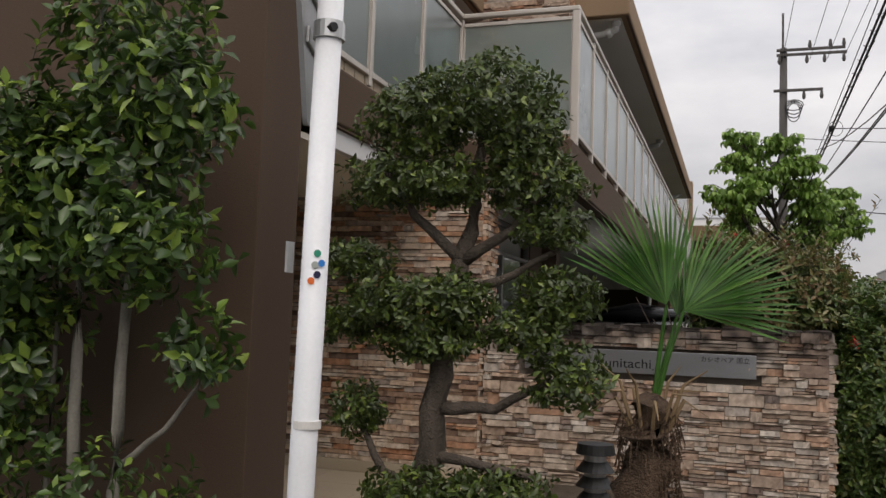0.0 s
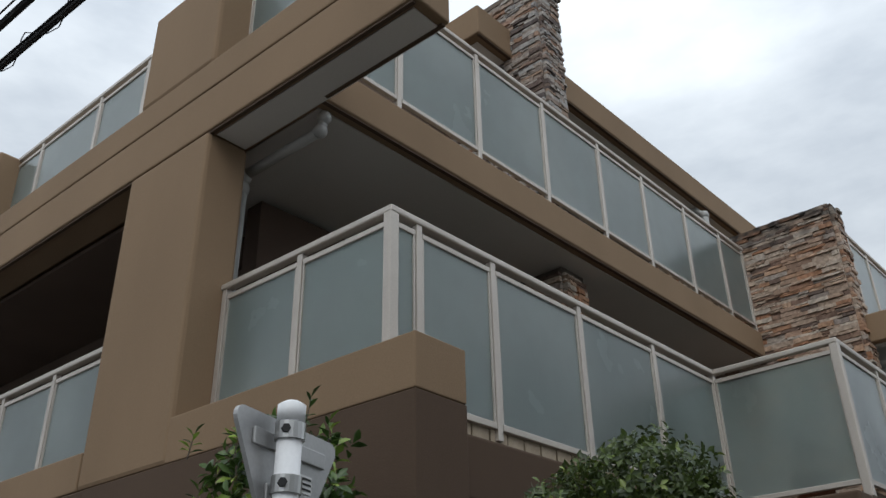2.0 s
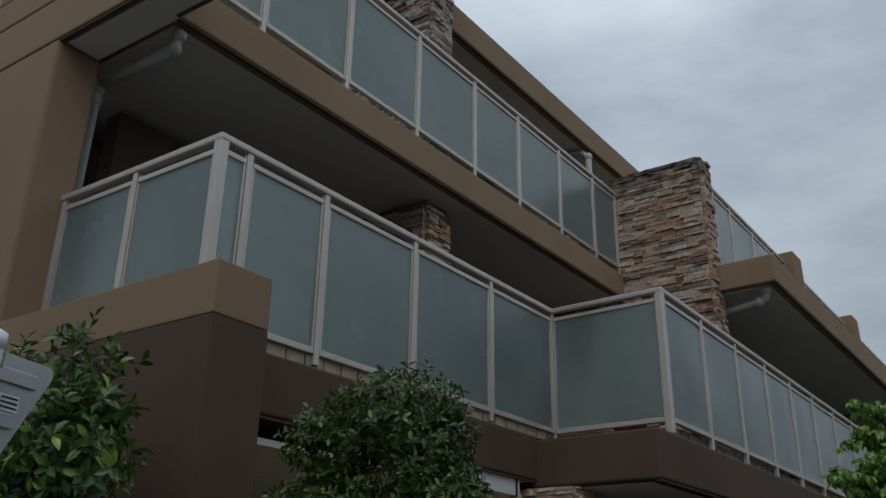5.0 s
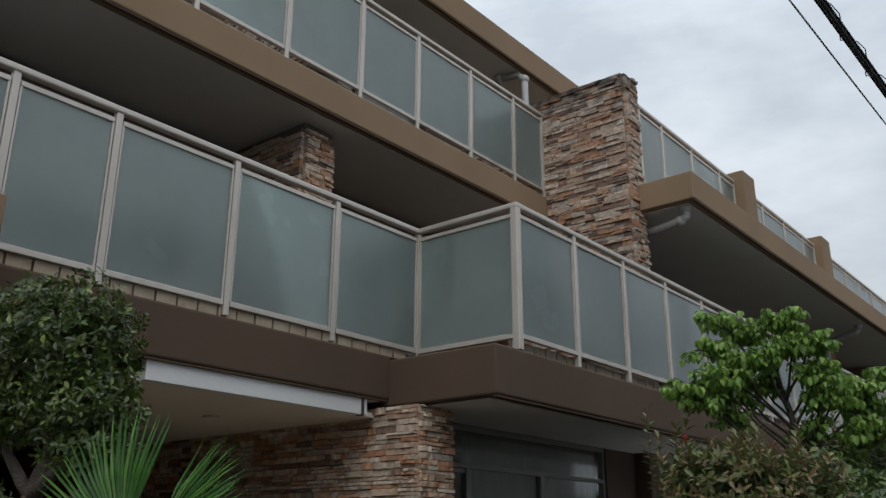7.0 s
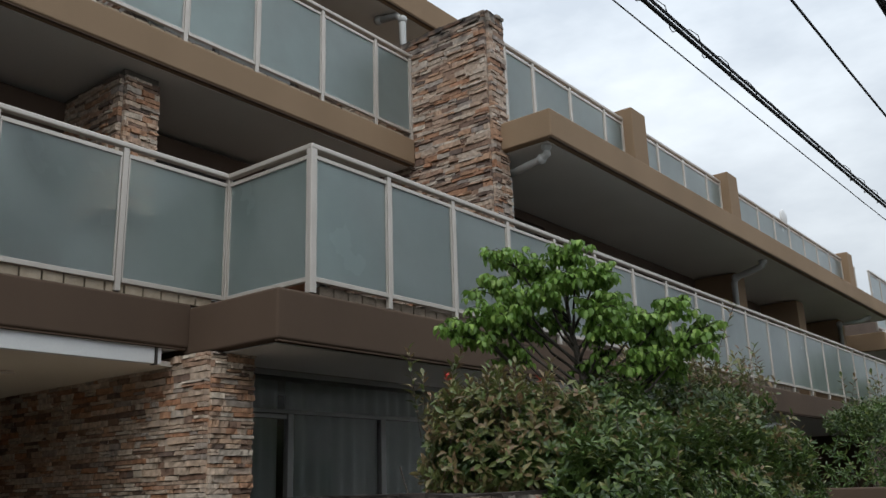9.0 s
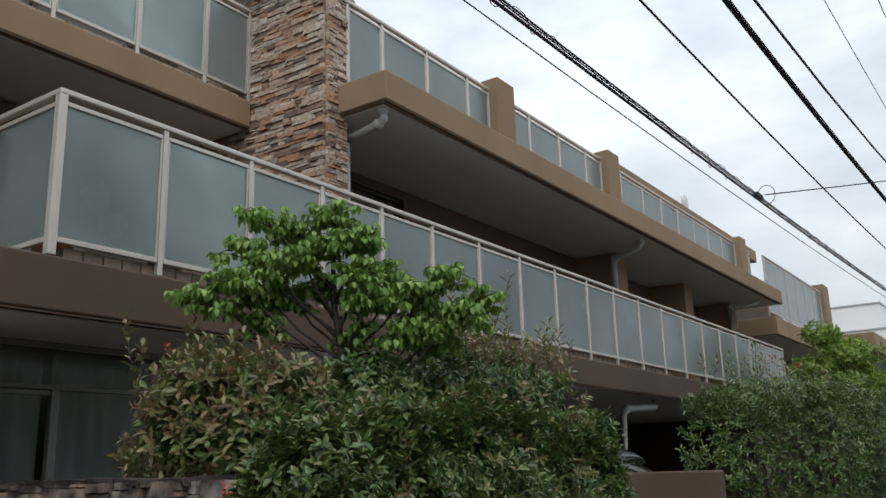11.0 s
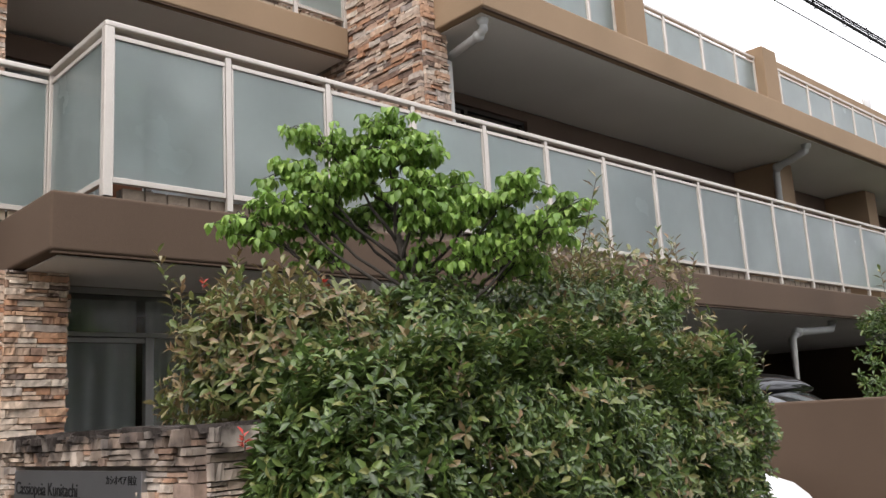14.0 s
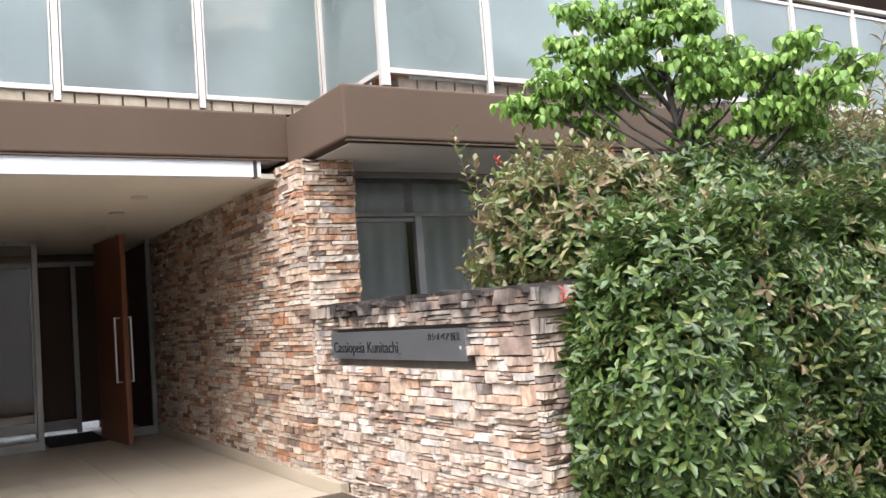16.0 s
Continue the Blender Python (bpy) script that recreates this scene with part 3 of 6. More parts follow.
slab("slab_first_floor", [(-1.412, 7.44), (-1.412, 28.2), (-9.0, 28.2), (-9.0, 7.44)], 2.79, 3.185, BROWN, "dark brown rendered edge of the first-floor slab")
slab("slab_over_porch", [(-2.50, 3.99), (-2.50, 7.455), (-9.0, 7.455), (-9.0, 3.99)], 2.845, 3.215, BROWN, "dark brown rendered slab edge over the entrance porch")
inset_soffit([(-1.53, 7.53), (-1.53, 28.1), (-8.9, 28.1), (-8.9, 7.83), (-2.2, 7.83), (-2.2, 7.53)], 2.774)
slab("slab_second_floor_south", [(-3.385, 4.01), (-3.385, 11.42), (-14.0, 11.42), (-14.0, 3.70), (-9.0, 3.83)], 5.785, 6.135, TAN, "tan rendered edge of the second-floor slab")
inset_soffit([(-3.50, 4.06), (-3.50, 11.40), (-13.9, 11.40), (-13.9, 3.76)], 5.772)
slab("slab_second_floor_north", [(-1.46, 11.66), (-1.46, 28.75), (-9.0, 28.75), (-9.0, 11.66)], 5.725, 6.09, TAN, "tan rendered edge of the second-floor slab with a drip line")
inset_soffit([(-1.58, 11.76), (-1.58, 28.65), (-8.9, 28.65), (-8.9, 11.76)], 5.71)
slab("slab_roof", [(-4.13, 6.77), (-4.13, 14.3), (-9.0, 14.3), (-9.0, 6.77)], 8.68, 9.10, TAN, "tan rendered roof edge")
slab("slab_roof_north", [(-3.85, 23.6), (-3.85, 36.0), (-9.0, 36.0), (-9.0, 23.6)], 8.55, 8.97, TAN, "tan rendered roof edge over the north wing")
inset_soffit([(-4.25, 6.89), (-4.25, 14.2), (-8.9, 14.2), (-8.9, 6.89)], 8.665)
inset_soffit([(-3.97, 23.7), (-3.97, 35.9), (-8.9, 35.9), (-8.9, 23.7)], 8.535)
slab("slab_roof_middle", [(-5.0, 14.31), (-5.0, 23.59), (-9.0, 23.59), (-9.0, 14.31)], 8.66, 8.9, TAN, "tan rendered roof edge set back")

inset_soffit([(-2.515, 7.225), (-2.515, 7.40), (-2.9, 7.40), (-2.9, 7.225)], 2.834)

# dark drip lines along the slabs' lower edges: their shadow, put in as brown strips
for x, y0, y1, z in ((-3.415, 4.03, 11.4, 5.785), (-1.49, 11.68, 28.72, 5.725), (-4.16, 6.8, 14.25, 8.68), (-1.442, 7.46, 28.1, 2.79), (-2.53, 4.02, 7.42, 2.845)):
    thing("drip_shadow_strip", box_bm(x - 0.018, x + 0.018, y0, y1, z - 0.014, z - 0.001), BROWN, "thin brown strip standing in for the drip shadow under the slab edge", "trim", kind="structure")

# rear walls of the balconies, with window openings
def wall_with_holes(name, x, y0, y1, z0, z1, holes, mat, label, t=0.2):
    """A wall along y at x (its outer face), with rectangular openings (y0, y1, z0, z1) cut through."""
    bm = bmesh.new()
    ys = sorted({y0, y1, *[h[0] for h in holes], *[h[1] for h in holes]})
    for a, b in zip(ys, ys[1:]):
        own = sorted([(h[2], h[3]) for h in holes if h[0] <= a and h[1] >= b])
        z = z0
        for p, q in own + [(z1, z1)]:
            if p > z:
                add_box(bm, x - t, x, a, b, z, p)
            z = q
    return thing(name, bm, mat, label, "wall", kind="structure")


L1_WINDOWS = [(7.9, 11.2, 0.75, 2.772)]
L2_WINDOWS = [(5.0, 7.2, 3.3, 5.3), (8.1, 11.2, 3.3, 5.45), (12.1, 14.4, 3.3, 5.55), (16.9, 18.6, 3.3, 5.4), (20.9, 22.6, 3.3, 5.35), (24.2, 26.6, 3.3, 5.35)]
L3_WINDOWS = [(8.2, 11.0, 6.3, 8.4), (13.0, 16.0, 6.3, 8.4), (19.0, 22.0, 6.3, 8.4)]
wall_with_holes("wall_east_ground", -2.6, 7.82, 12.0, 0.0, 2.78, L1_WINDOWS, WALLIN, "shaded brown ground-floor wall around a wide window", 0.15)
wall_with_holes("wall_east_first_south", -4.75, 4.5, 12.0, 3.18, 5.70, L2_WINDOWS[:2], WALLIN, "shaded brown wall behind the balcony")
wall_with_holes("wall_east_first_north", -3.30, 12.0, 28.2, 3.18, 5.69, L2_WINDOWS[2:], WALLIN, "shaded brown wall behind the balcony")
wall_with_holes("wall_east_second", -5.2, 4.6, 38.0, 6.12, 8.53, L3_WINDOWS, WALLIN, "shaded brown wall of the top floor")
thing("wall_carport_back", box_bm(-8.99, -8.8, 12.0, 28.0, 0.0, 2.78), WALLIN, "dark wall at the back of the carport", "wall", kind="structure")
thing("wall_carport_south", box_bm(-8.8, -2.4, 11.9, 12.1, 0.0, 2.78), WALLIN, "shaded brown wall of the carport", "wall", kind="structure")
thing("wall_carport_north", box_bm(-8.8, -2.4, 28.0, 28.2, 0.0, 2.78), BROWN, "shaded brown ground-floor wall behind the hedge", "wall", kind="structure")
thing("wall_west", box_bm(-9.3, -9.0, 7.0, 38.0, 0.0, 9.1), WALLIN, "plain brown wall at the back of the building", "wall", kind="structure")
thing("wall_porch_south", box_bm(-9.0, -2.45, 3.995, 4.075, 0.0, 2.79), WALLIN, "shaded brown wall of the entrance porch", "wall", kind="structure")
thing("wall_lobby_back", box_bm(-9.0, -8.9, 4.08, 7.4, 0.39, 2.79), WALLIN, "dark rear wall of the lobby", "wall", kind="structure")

# fins between the balconies of the upper floor, standing out of the first-floor walls
for y in (20.1, 23.9, 27.3):
    thing("partition_wall", box_bm(-3.75, -2.45, y, y + 0.5, 3.18, 5.686, 0.01), TAN, "tan rendered partition between balconies", "wall", kind="structure")
for y in (15.12, 19.12, 27.4):
    thing("parapet_fin", box_bm(-2.32, -2.02, y, y + 0.5, 6.093, 7.45, 0.015), TAN, "tan rendered fin between glass balcony rails", "parapet", kind="structure")

# ---------- balcony rails ----------
def railing(label, start, end, posts, z0, z1, corner_posts=(), gap=0.09, group="balcony railings", frost=FROST):
    """A straight glazed rail: posts at the given distances, a cap, a bottom bar and one framed pane in each bay. z0: floor, z1: top."""
    s, e = Vector((*start, 0)), Vector((*end, 0))
    run = (e - s).length
    ang = math.degrees(math.atan2(e.y - s.y, e.x - s.x))
    top = empty("balcony_railing", label, "railing", group=group)
    top.matrix_world = pose(start[0], start[1], 0, 0, 0, ang)
    part("top_rail", box_bm(-0.03, run + 0.03, -0.032, 0.032, z1 - 0.045, z1, 0.01), ALU, top)
    for i, d in enumerate(posts):
        w = 0.034 if d in corner_posts else 0.024
        part("post", box_bm(d - w, d + w, -w * 0.9, w * 0.9, z0 - 0.008, z1 - 0.045, 0.004), ALU, top)
    for a, b in zip(posts, posts[1:]):
        a, b = a + 0.03, b - 0.03
        if b - a < 0.05:
            continue
        part("bottom_bar", box_bm(a, b, -0.02, 0.02, z0 + gap, z0 + gap + 0.04, 0.004), ALU, top)
        part("upper_bar", box_bm(a, b, -0.018, 0.018, z1 - 0.125, z1 - 0.09, 0.004), ALU, top)
        pane = part("glass_pane", box_bm(a, b, -0.004, 0.004, z0 + gap + 0.04, z1 - 0.125), frost, top, "frosted glass pane")
        for c in (a, b - 0.014):
            part("pane_bead", box_bm(c, c + 0.014, -0.014, 0.014, z0 + gap + 0.04, z1 - 0.125), ALU, top)
    return top


def upto(first, last, step):
    n = max(1, round((last - first) / step))
    return [first + (last - first) * i / n for i in range(n + 1)]


FROSTED_LABEL = "pale aluminium rail with frosted glass"
railing(FROSTED_LABEL + " on brown slab", (-2.53, 3.88), (-2.53, 7.81), [0.0, 0.215, 0.90, 1.87, 2.90, 3.93], 3.235, 4.45, (0.0,), 0.06)
railing(FROSTED_LABEL + " turning at a corner", (-2.53, 7.81), (-1.457, 7.81), [0.0, 1.073], 3.20, 4.45, (1.073,))
railing(FROSTED_LABEL + ", long run on brown slab", (-1.457, 7.81), (-1.457, 28.0),
        [0.0, 0.92, 1.85, 2.79, 3.725, 4.655, 5.66, 6.67, 7.68, 8.71, 9.69, 10.72, 11.77, 12.83, 13.94, 15.04, 16.18, 17.2, 18.25, 19.27, 20.19], 3.20, 4.45, (0.0,))
railing(FROSTED_LABEL + " on tan corner parapet", (-4.11, 3.83), (-2.53, 3.88), [0.03, 0.80, 1.58], 3.41, 4.45, (), 0.05)
railing(FROSTED_LABEL + " beside tan pilaster", (-11.9, 3.41), (-5.13, 3.625), upto(0, 6.77, 0.85), 3.39, 4.27, (), 0.05)
railing(FROSTED_LABEL + " of the upper floor", (-3.45, 3.88), (-3.45, 11.42), [0.0, 0.19, 0.95, 1.965, 2.995, 4.01, 4.93, 5.92, 6.85, 7.54], 6.145, 7.40, (0.0,))
railing(FROSTED_LABEL + " on the tan beam", (-4.2, 3.85), (-3.45, 3.88), [0.0, 0.75], 6.29, 7.40, (), 0.04)
railing(FROSTED_LABEL + " on beam between blocks", (-8.9, 3.63), (-5.6, 3.73), [0.0, 1.30, 2.46, 3.30], 6.29, 7.30, (), 0.04)
railing(FROSTED_LABEL + " beside the stone pier", (-2.2, 11.84), (-2.2, 15.12), [0.0, 0.68, 1.66, 2.68, 3.28], 6.08, 7.30, (), 0.05)
railing(FROSTED_LABEL + " between tan fins", (-2.2, 15.62), (-2.2, 19.12), [0.0, 0.75, 1.79, 2.83, 3.5], 6.08, 7.30, (), 0.05)
railing(FROSTED_LABEL + ", long run between fins", (-2.2, 19.62), (-2.2, 27.4), [0.0, 0.40, 1.51, 2.54, 3.55, 4.58, 5.62, 6.65, 7.78], 6.08, 7.30, (), 0.05)
railing(FROSTED_LABEL + " at the far end", (-2.2, 27.9), (-2.2, 28.7), upto(0, 0.8, 0.8), 6.08, 7.30, (), 0.05)

# the far block: lower slab, taller rail and a tan fin
slab("slab_far_block", [(-1.85, 29.5), (-1.85, 36.9), (-9.0, 36.9), (-9.0, 29.5)], 5.05, 5.55, TAN, "tan rendered slab of the far wing")
inset_soffit([(-1.95, 29.6), (-1.95, 36.8), (-8.9, 36.8), (-8.9, 29.6)], 5.035)
railing(FROSTED_LABEL + " of the far wing", (-1.95, 29.2), (-1.95, 36.1), upto(0, 6.9, 1.15), 5.55, 7.25)
thing("wall_far_wing", box_bm(-2.6, -1.8, 36.15, 36.95, 0.0, 7.5, 0.02), TAN, "tan rendered end wall of the far wing", "wall", kind="structure")
thing("wall_far_wing_back", box_bm(-3.6, -3.4, 28.2, 36.8, 0.0, 6.9), WALLIN, "shaded brown wall of the far wing", "wall", kind="structure")
slab("entrance_canopy_far", [(-0.62, 37.4), (-0.62, 41.1), (-4.0, 41.1), (-4.0, 37.4)], 5.22, 5.86, TAN, "tan rendered canopy beyond the far wing")
thing("wall_under_canopy", box_bm(-4.0, -1.4, 37.8, 41.0, 0.0, 5.22), WALLIN, "shaded brown wall below the far canopy", "wall", kind="structure")

# ---------- porch ceiling, white fascia ----------
thing("ceiling", box_bm(-8.9, -2.60, 4.08, 7.37, 2.70, 2.74), CREAM, "cream ribbed ceiling of the entrance porch with downlights", "ceiling", kind="structure")
fascia = thing("fascia", box_bm(-2.60, -2.54, 5.2, 7.16, 2.70, 2.842, 0.005), FASCIA, "white metal fascia along the porch ceiling", "trim", kind="structure")
part("joint_cap", box_bm(-2.60, -2.535, 7.161, 7.185, 2.695, 2.842), DARKALU, fascia)
part("end_piece", box_bm(-2.60, -2.538, 7.187, 7.22, 2.70, 2.842, 0.004), FASCIA, fascia)
for x in (-3.6, -4.6, -5.6):
    for y in (5.3, 6.5):
        d = empty("downlight", "round cream recessed ceiling downlight, unlit", "ceiling light", (x, y, 2.70), "porch downlights")
        bm = bmesh.new()
        bmesh.ops.create_cone(bm, cap_ends=False, segments=20, radius1=0.075, radius2=0.06, depth=0.016, matrix=Matrix.Translation((0, 0, -0.008)))
        part("trim_ring", bm, CREAM, d)
        part("lens", cyl_bm(0, 0, -0.012, -0.002, 0.06, 20), SOFFIT, d)

# ---------- entrance glazing and door ----------
lobby = empty("entrance_glazing", "dark glazed entrance screen with slim aluminium frame", "glass screen", kind="structure")
part("glass_pane", box_bm(-7.005, -6.995, 4.12, 6.0, 0.42, 2.64), GLASS, lobby, "clear glass pane").visible_shadow = False
part("glass_pane", box_bm(-7.205, -7.195, 6.9, 7.30, 0.40, 2.64), GLASS, lobby, "clear glass pane").visible_shadow = False
for x, y0, y1 in ((-7.0, 5.98, 6.04), (-7.2, 7.30, 7.345), (-7.2, 6.86, 6.90)):
    part("jamb", box_bm(x - 0.04, x + 0.04, y0, y1, 0.30, 2.70), GREYALU, lobby)
part("head_bar", box_bm(-7.04, -6.96, 4.10, 6.04, 2.64, 2.69), GREYALU, lobby)
part("sill_bar", box_bm(-7.04, -6.96, 4.12, 5.98, 0.302, 0.40), GREYALU, lobby, "pale aluminium sill bar")
part("floor_track", box_bm(-7.24, -7.16, 6.90, 7.30, 0.302, 0.40), GREYALU, lobby)
inner = empty("inner_lobby_door", "inner lobby door with a pale aluminium frame", "door", kind="structure")
for y in (4.9, 5.35, 6.1, 6.6, 7.0):
    part("stile", box_bm(-8.55, -8.48, y, y + 0.06, 0.30, 2.5), GREYALU, inner)
part("head_rail", box_bm(-8.55, -8.48, 4.9, 7.06, 2.5, 2.56), GREYALU, inner)
part("bottom_rail", box_bm(-8.545, -8.485, 4.96, 6.6, 0.35, 0.48), GREYALU, inner)
part("lock", box_bm(-8.48, -8.46, 5.42, 5.46, 1.22, 1.30, 0.004), STEEL, inner)
thing("doormat", box_bm(-8.3, -7.1, 6.1, 6.75, 0.302, 0.315, 0.004), RUBBER, "black rubber doormat at the entrance", "mat")

door = empty("door_1", "open red-brown wooden entrance door with long steel pull handles", "door", kind="structure")
door.matrix_world = pose(-6.28, 6.85, 0, 0, 0, 6)
part("leaf", box_bm(-1.05, 0, -0.03, 0.03, 0.31, 2.67, 0.006), WOOD, door)
part("edge_trim", box_bm(0.001, 0.012, -0.025, 0.025, 0.31, 2.67), WOOD, door)
for s in (-1, 1):
    bm = tube_bm([(-0.1, s * 0.09, 1.0), (-0.1, s * 0.09, 1.74)], 0.014, 10)
    for z in (1.01, 1.73):
        tube_bm([(-0.1, s * 0.03, z), (-0.1, s * 0.095, z)], 0.011, 8, bm)
    part("handle", bm, STEEL, door, "long brushed steel pull handle")

# ---------- ground-floor window with curtains ----------
def window(name, x, y0, y1, z0, z1, mullions, transom, frame, label, curtain=False, t=0.06):
    w = empty(name, label, "window", kind="structure")
    fb = bmesh.new()
    add_box(fb, x - t, x, y0, y0 + 0.05, z0, z1)
    add_box(fb, x - t, x, y1 - 0.05, y1, z0, z1)
    add_box(fb, x - t, x, y0 + 0.05, y1 - 0.05, z0, z0 + 0.05)
    add_box(fb, x - t, x, y0 + 0.05, y1 - 0.05, z1 - 0.05, z1)
    part("window_frame", fb, frame, w)
    ztop = z1 - 0.05
    if transom:
        part("transom", box_bm(x - t, x + 0.004, y0 + 0.05, y1 - 0.05, transom, transom + 0.04, 0.004), frame, w)
        part("glass_pane", box_bm(x - 0.035, x - 0.03, y0 + 0.05, y1 - 0.05, transom + 0.04, ztop), GLASS, w).visible_shadow = False
        ztop = transom
    ends = [y0 + 0.05, *mullions, y1 - 0.05]
    for m in mullions:
        part("mullion", box_bm(x - t, x + 0.006, m - 0.035, m + 0.035, z0 + 0.05, ztop, 0.004), frame, w)
    for a, b in zip(ends, ends[1:]):
        a2, b2 = a + (0.035 if a in mullions else 0), b - (0.035 if b in mullions else 0)
        part("glass_pane", box_bm(x - 0.035, x - 0.03, a2, b2, z0 + 0.05, ztop), GLASS, w).visible_shadow = False
    if transom:
        part("sash_rail", box_bm(x - t, x - 0.012, y0 + 0.05, mullions[0] - 0.035, transom - 0.045, transom - 0.006, 0.003), frame, w)
    if curtain:
        spans = [(y0 + 0.06, mullions[0] - 0.06), (mullions[0], y1 - 0.06)] if transom else [(y0 + 0.06, y1 - 0.06)]
        for c0, c1 in spans:
            bm = bmesh.new()
            n = int((c1 - c0) / 0.025)
            prev = None
            for i in range(n + 1):
                y = c0 + (c1 - c0) * i / n
                xx = x - 0.095 + 0.02 * math.sin(i * 0.95) + 0.01 * math.sin(i * 0.37 + 1)
                pair = [bm.verts.new((xx, y, z0 + 0.02)), bm.verts.new((xx, y, z1 - 0.08))]
                if prev:
                    bm.faces.new((prev[0], pair[0], pair[1], prev[1]))
                prev = pair
            bmesh.ops.solidify(bm, geom=bm.faces[:], thickness=0.004)
            thing("curtain", bm, CURTAIN, "pale grey-green pleated curtain behind the window", "curtain", smooth=True)
    return w


window("window_1", -2.62, 7.9, 11.2, 0.75, 2.772, [8.66, 9.9], 2.385, GREYALU, "wide sliding window with grey aluminium frame and drawn curtain", True)
for i, (y0, y1, z0, z1) in enumerate(L2_WINDOWS):
    x = -4.80 if i < 2 else -3.35
    window("window_%d" % (i + 2), x, y0, y1, z0, z1, [(y0 + y1) / 2], 0, DARKALU, "dark balcony window with bronze aluminium frame", i in (1, 4))
for i, (y0, y1, z0, z1) in enumerate(L3_WINDOWS):
    window("window_%d" % (i + 8), -5.25, y0, y1, z0, z1, [(y0 + y1) / 2], 0, DARKALU, "dark top-floor window with bronze aluminium frame")
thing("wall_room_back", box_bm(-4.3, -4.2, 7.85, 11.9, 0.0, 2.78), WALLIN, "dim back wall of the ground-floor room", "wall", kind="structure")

# ---------- drain pipes ----------
def drain(points, r, label):
    p = empty("drain_pipe", label, "pipe", group="drain pipes")
    part("pipe", tube_bm(points, r, 12), PVC, p, smooth=True)
    for q in (points[0], points[len(points) // 2]):
        bm = bmesh.new()
        bmesh.ops.create_uvsphere(bm, u_segments=12, v_segments=8, radius=r * 1.35, matrix=Matrix.Translation(q))
        part("elbow", bm, PVC, p, smooth=True)
    return p


drain([(-4.55, 12.0, 8.6), (-4.25, 12.08, 8.6), (-4.15, 12.1, 8.5), (-4.15, 12.12, 6.2)], 0.055, "white pipe from the roof underside down behind the pier")
drain([(-1.66, 11.86, 5.69), (-1.66, 11.87, 5.60), (-1.76, 11.89, 5.56), (-2.28, 11.93, 5.50)], 0.05, "pale pipe under the upper slab beside the stone pier")
drain([(-2.28, 11.93, 5.50), (-2.28, 11.93, 3.2)], 0.045, "pale downpipe behind the stone pier")
drain([(-1.72, 19.6, 5.69), (-1.74, 19.6, 5.60), (-2.36, 19.85, 5.52), (-2.42, 19.9, 5.42), (-2.42, 19.9, 3.2)], 0.06, "pale downpipe on a balcony partition")
drain([(-1.8, 27.6, 5.69), (-1.9, 27.4, 5.58), (-2.4, 27.15, 5.52), (-2.4, 27.15, 3.2)], 0.06, "pale downpipe on a far balcony partition")
drain([(-4.30, 4.0, 5.50), (-4.31, 4.0, 5.4), (-4.31, 4.0, 3.2)], 0.05, "pale downpipe beside the tan pilaster")
drain([(-3.50, 4.12, 5.72), (-3.54, 4.12, 5.62), (-4.29, 4.01, 5.52)], 0.042, "pale branch pipe under the corner soffit")
drain([(-1.7, 19.6, 2.76), (-1.7, 19.5, 2.63), (-1.74, 18.4, 2.56), (-1.76, 18.25, 2.46), (-1.76, 18.25, 0.02)], 0.06, "pale downpipe in the carport")

# ---------- low wall in the carport, and cars ----------
thing("carport_wall", box_bm(-2.4, 1.35, 13.2, 13.42, -0.02, 1.57, 0.02), BROWN, "low dark brown rendered wall between parked cars", "wall", kind="structure")


def car_profile(name, sections, mat, parent, label=""):
    """A body lofted through cross-sections (x along the car, half width, bottom, shoulder, top)."""
    bm = bmesh.new()
    rings = []
    for x, hw, z0, zs, z1 in sections:
        pr = [(-hw, z0), (-hw * 1.0, (z0 + zs) / 2), (-hw * 0.97, zs), (-hw * 0.82, zs + (z1 - zs) * 0.82), (-hw * 0.5, z1), (0, z1 + 0.015),
              (hw * 0.5, z1), (hw * 0.82, zs + (z1 - zs) * 0.82), (hw * 0.97, zs), (hw, (z0 + zs) / 2), (hw, z0)]
        rings.append([bm.verts.new((x, y, z)) for y, z in pr])
    for a, b in zip(rings, rings[1:]):
        for k in range(len(a) - 1):
            bm.faces.new((a[k], a[k + 1], b[k + 1], b[k]))
        bm.faces.new((a[-1], a[0], b[0], b[-1]))
    bm.faces.new(rings[0])
    bm.faces.new(rings[-1][::-1])
    bmesh.ops.recalc_face_normals(bm, faces=bm.faces[:])
    bmesh.ops.subdivide_edges(bm, edges=bm.edges[:], cuts=1, use_grid_fill=True, smooth=0.35)
    return part(name, bm, mat, parent, label, smooth=True)


suv = empty("parked_car", "black off-road car with chrome grille parked under the slab", "car", (1.42, 15.0, 0))
car_profile("body", [(-4.3, 0.80, 0.5, 0.95, 1.05), (-4.1, 0.93, 0.35, 0.98, 1.12), (-1.5, 0.94, 0.33, 1.02, 1.16), (-0.9, 0.94, 0.33, 1.0, 1.13), (-0.5, 0.92, 0.34, 0.96, 1.08), (-0.22, 0.84, 0.36, 0.88, 1.0), (-0.08, 0.68, 0.40, 0.80, 0.93), (-0.02, 0.5, 0.46, 0.72, 0.88)], BLACKPAINT, suv)
car_profile("cabin", [(-4.15, 0.72, 1.05, 1.5, 1.74), (-3.4, 0.78, 1.05, 1.55, 1.84), (-2.2, 0.78, 1.05, 1.55, 1.84), (-1.55, 0.76, 1.05, 1.3, 1.52), (-1.12, 0.74, 1.04, 1.08, 1.14)], CARGLASS, suv)
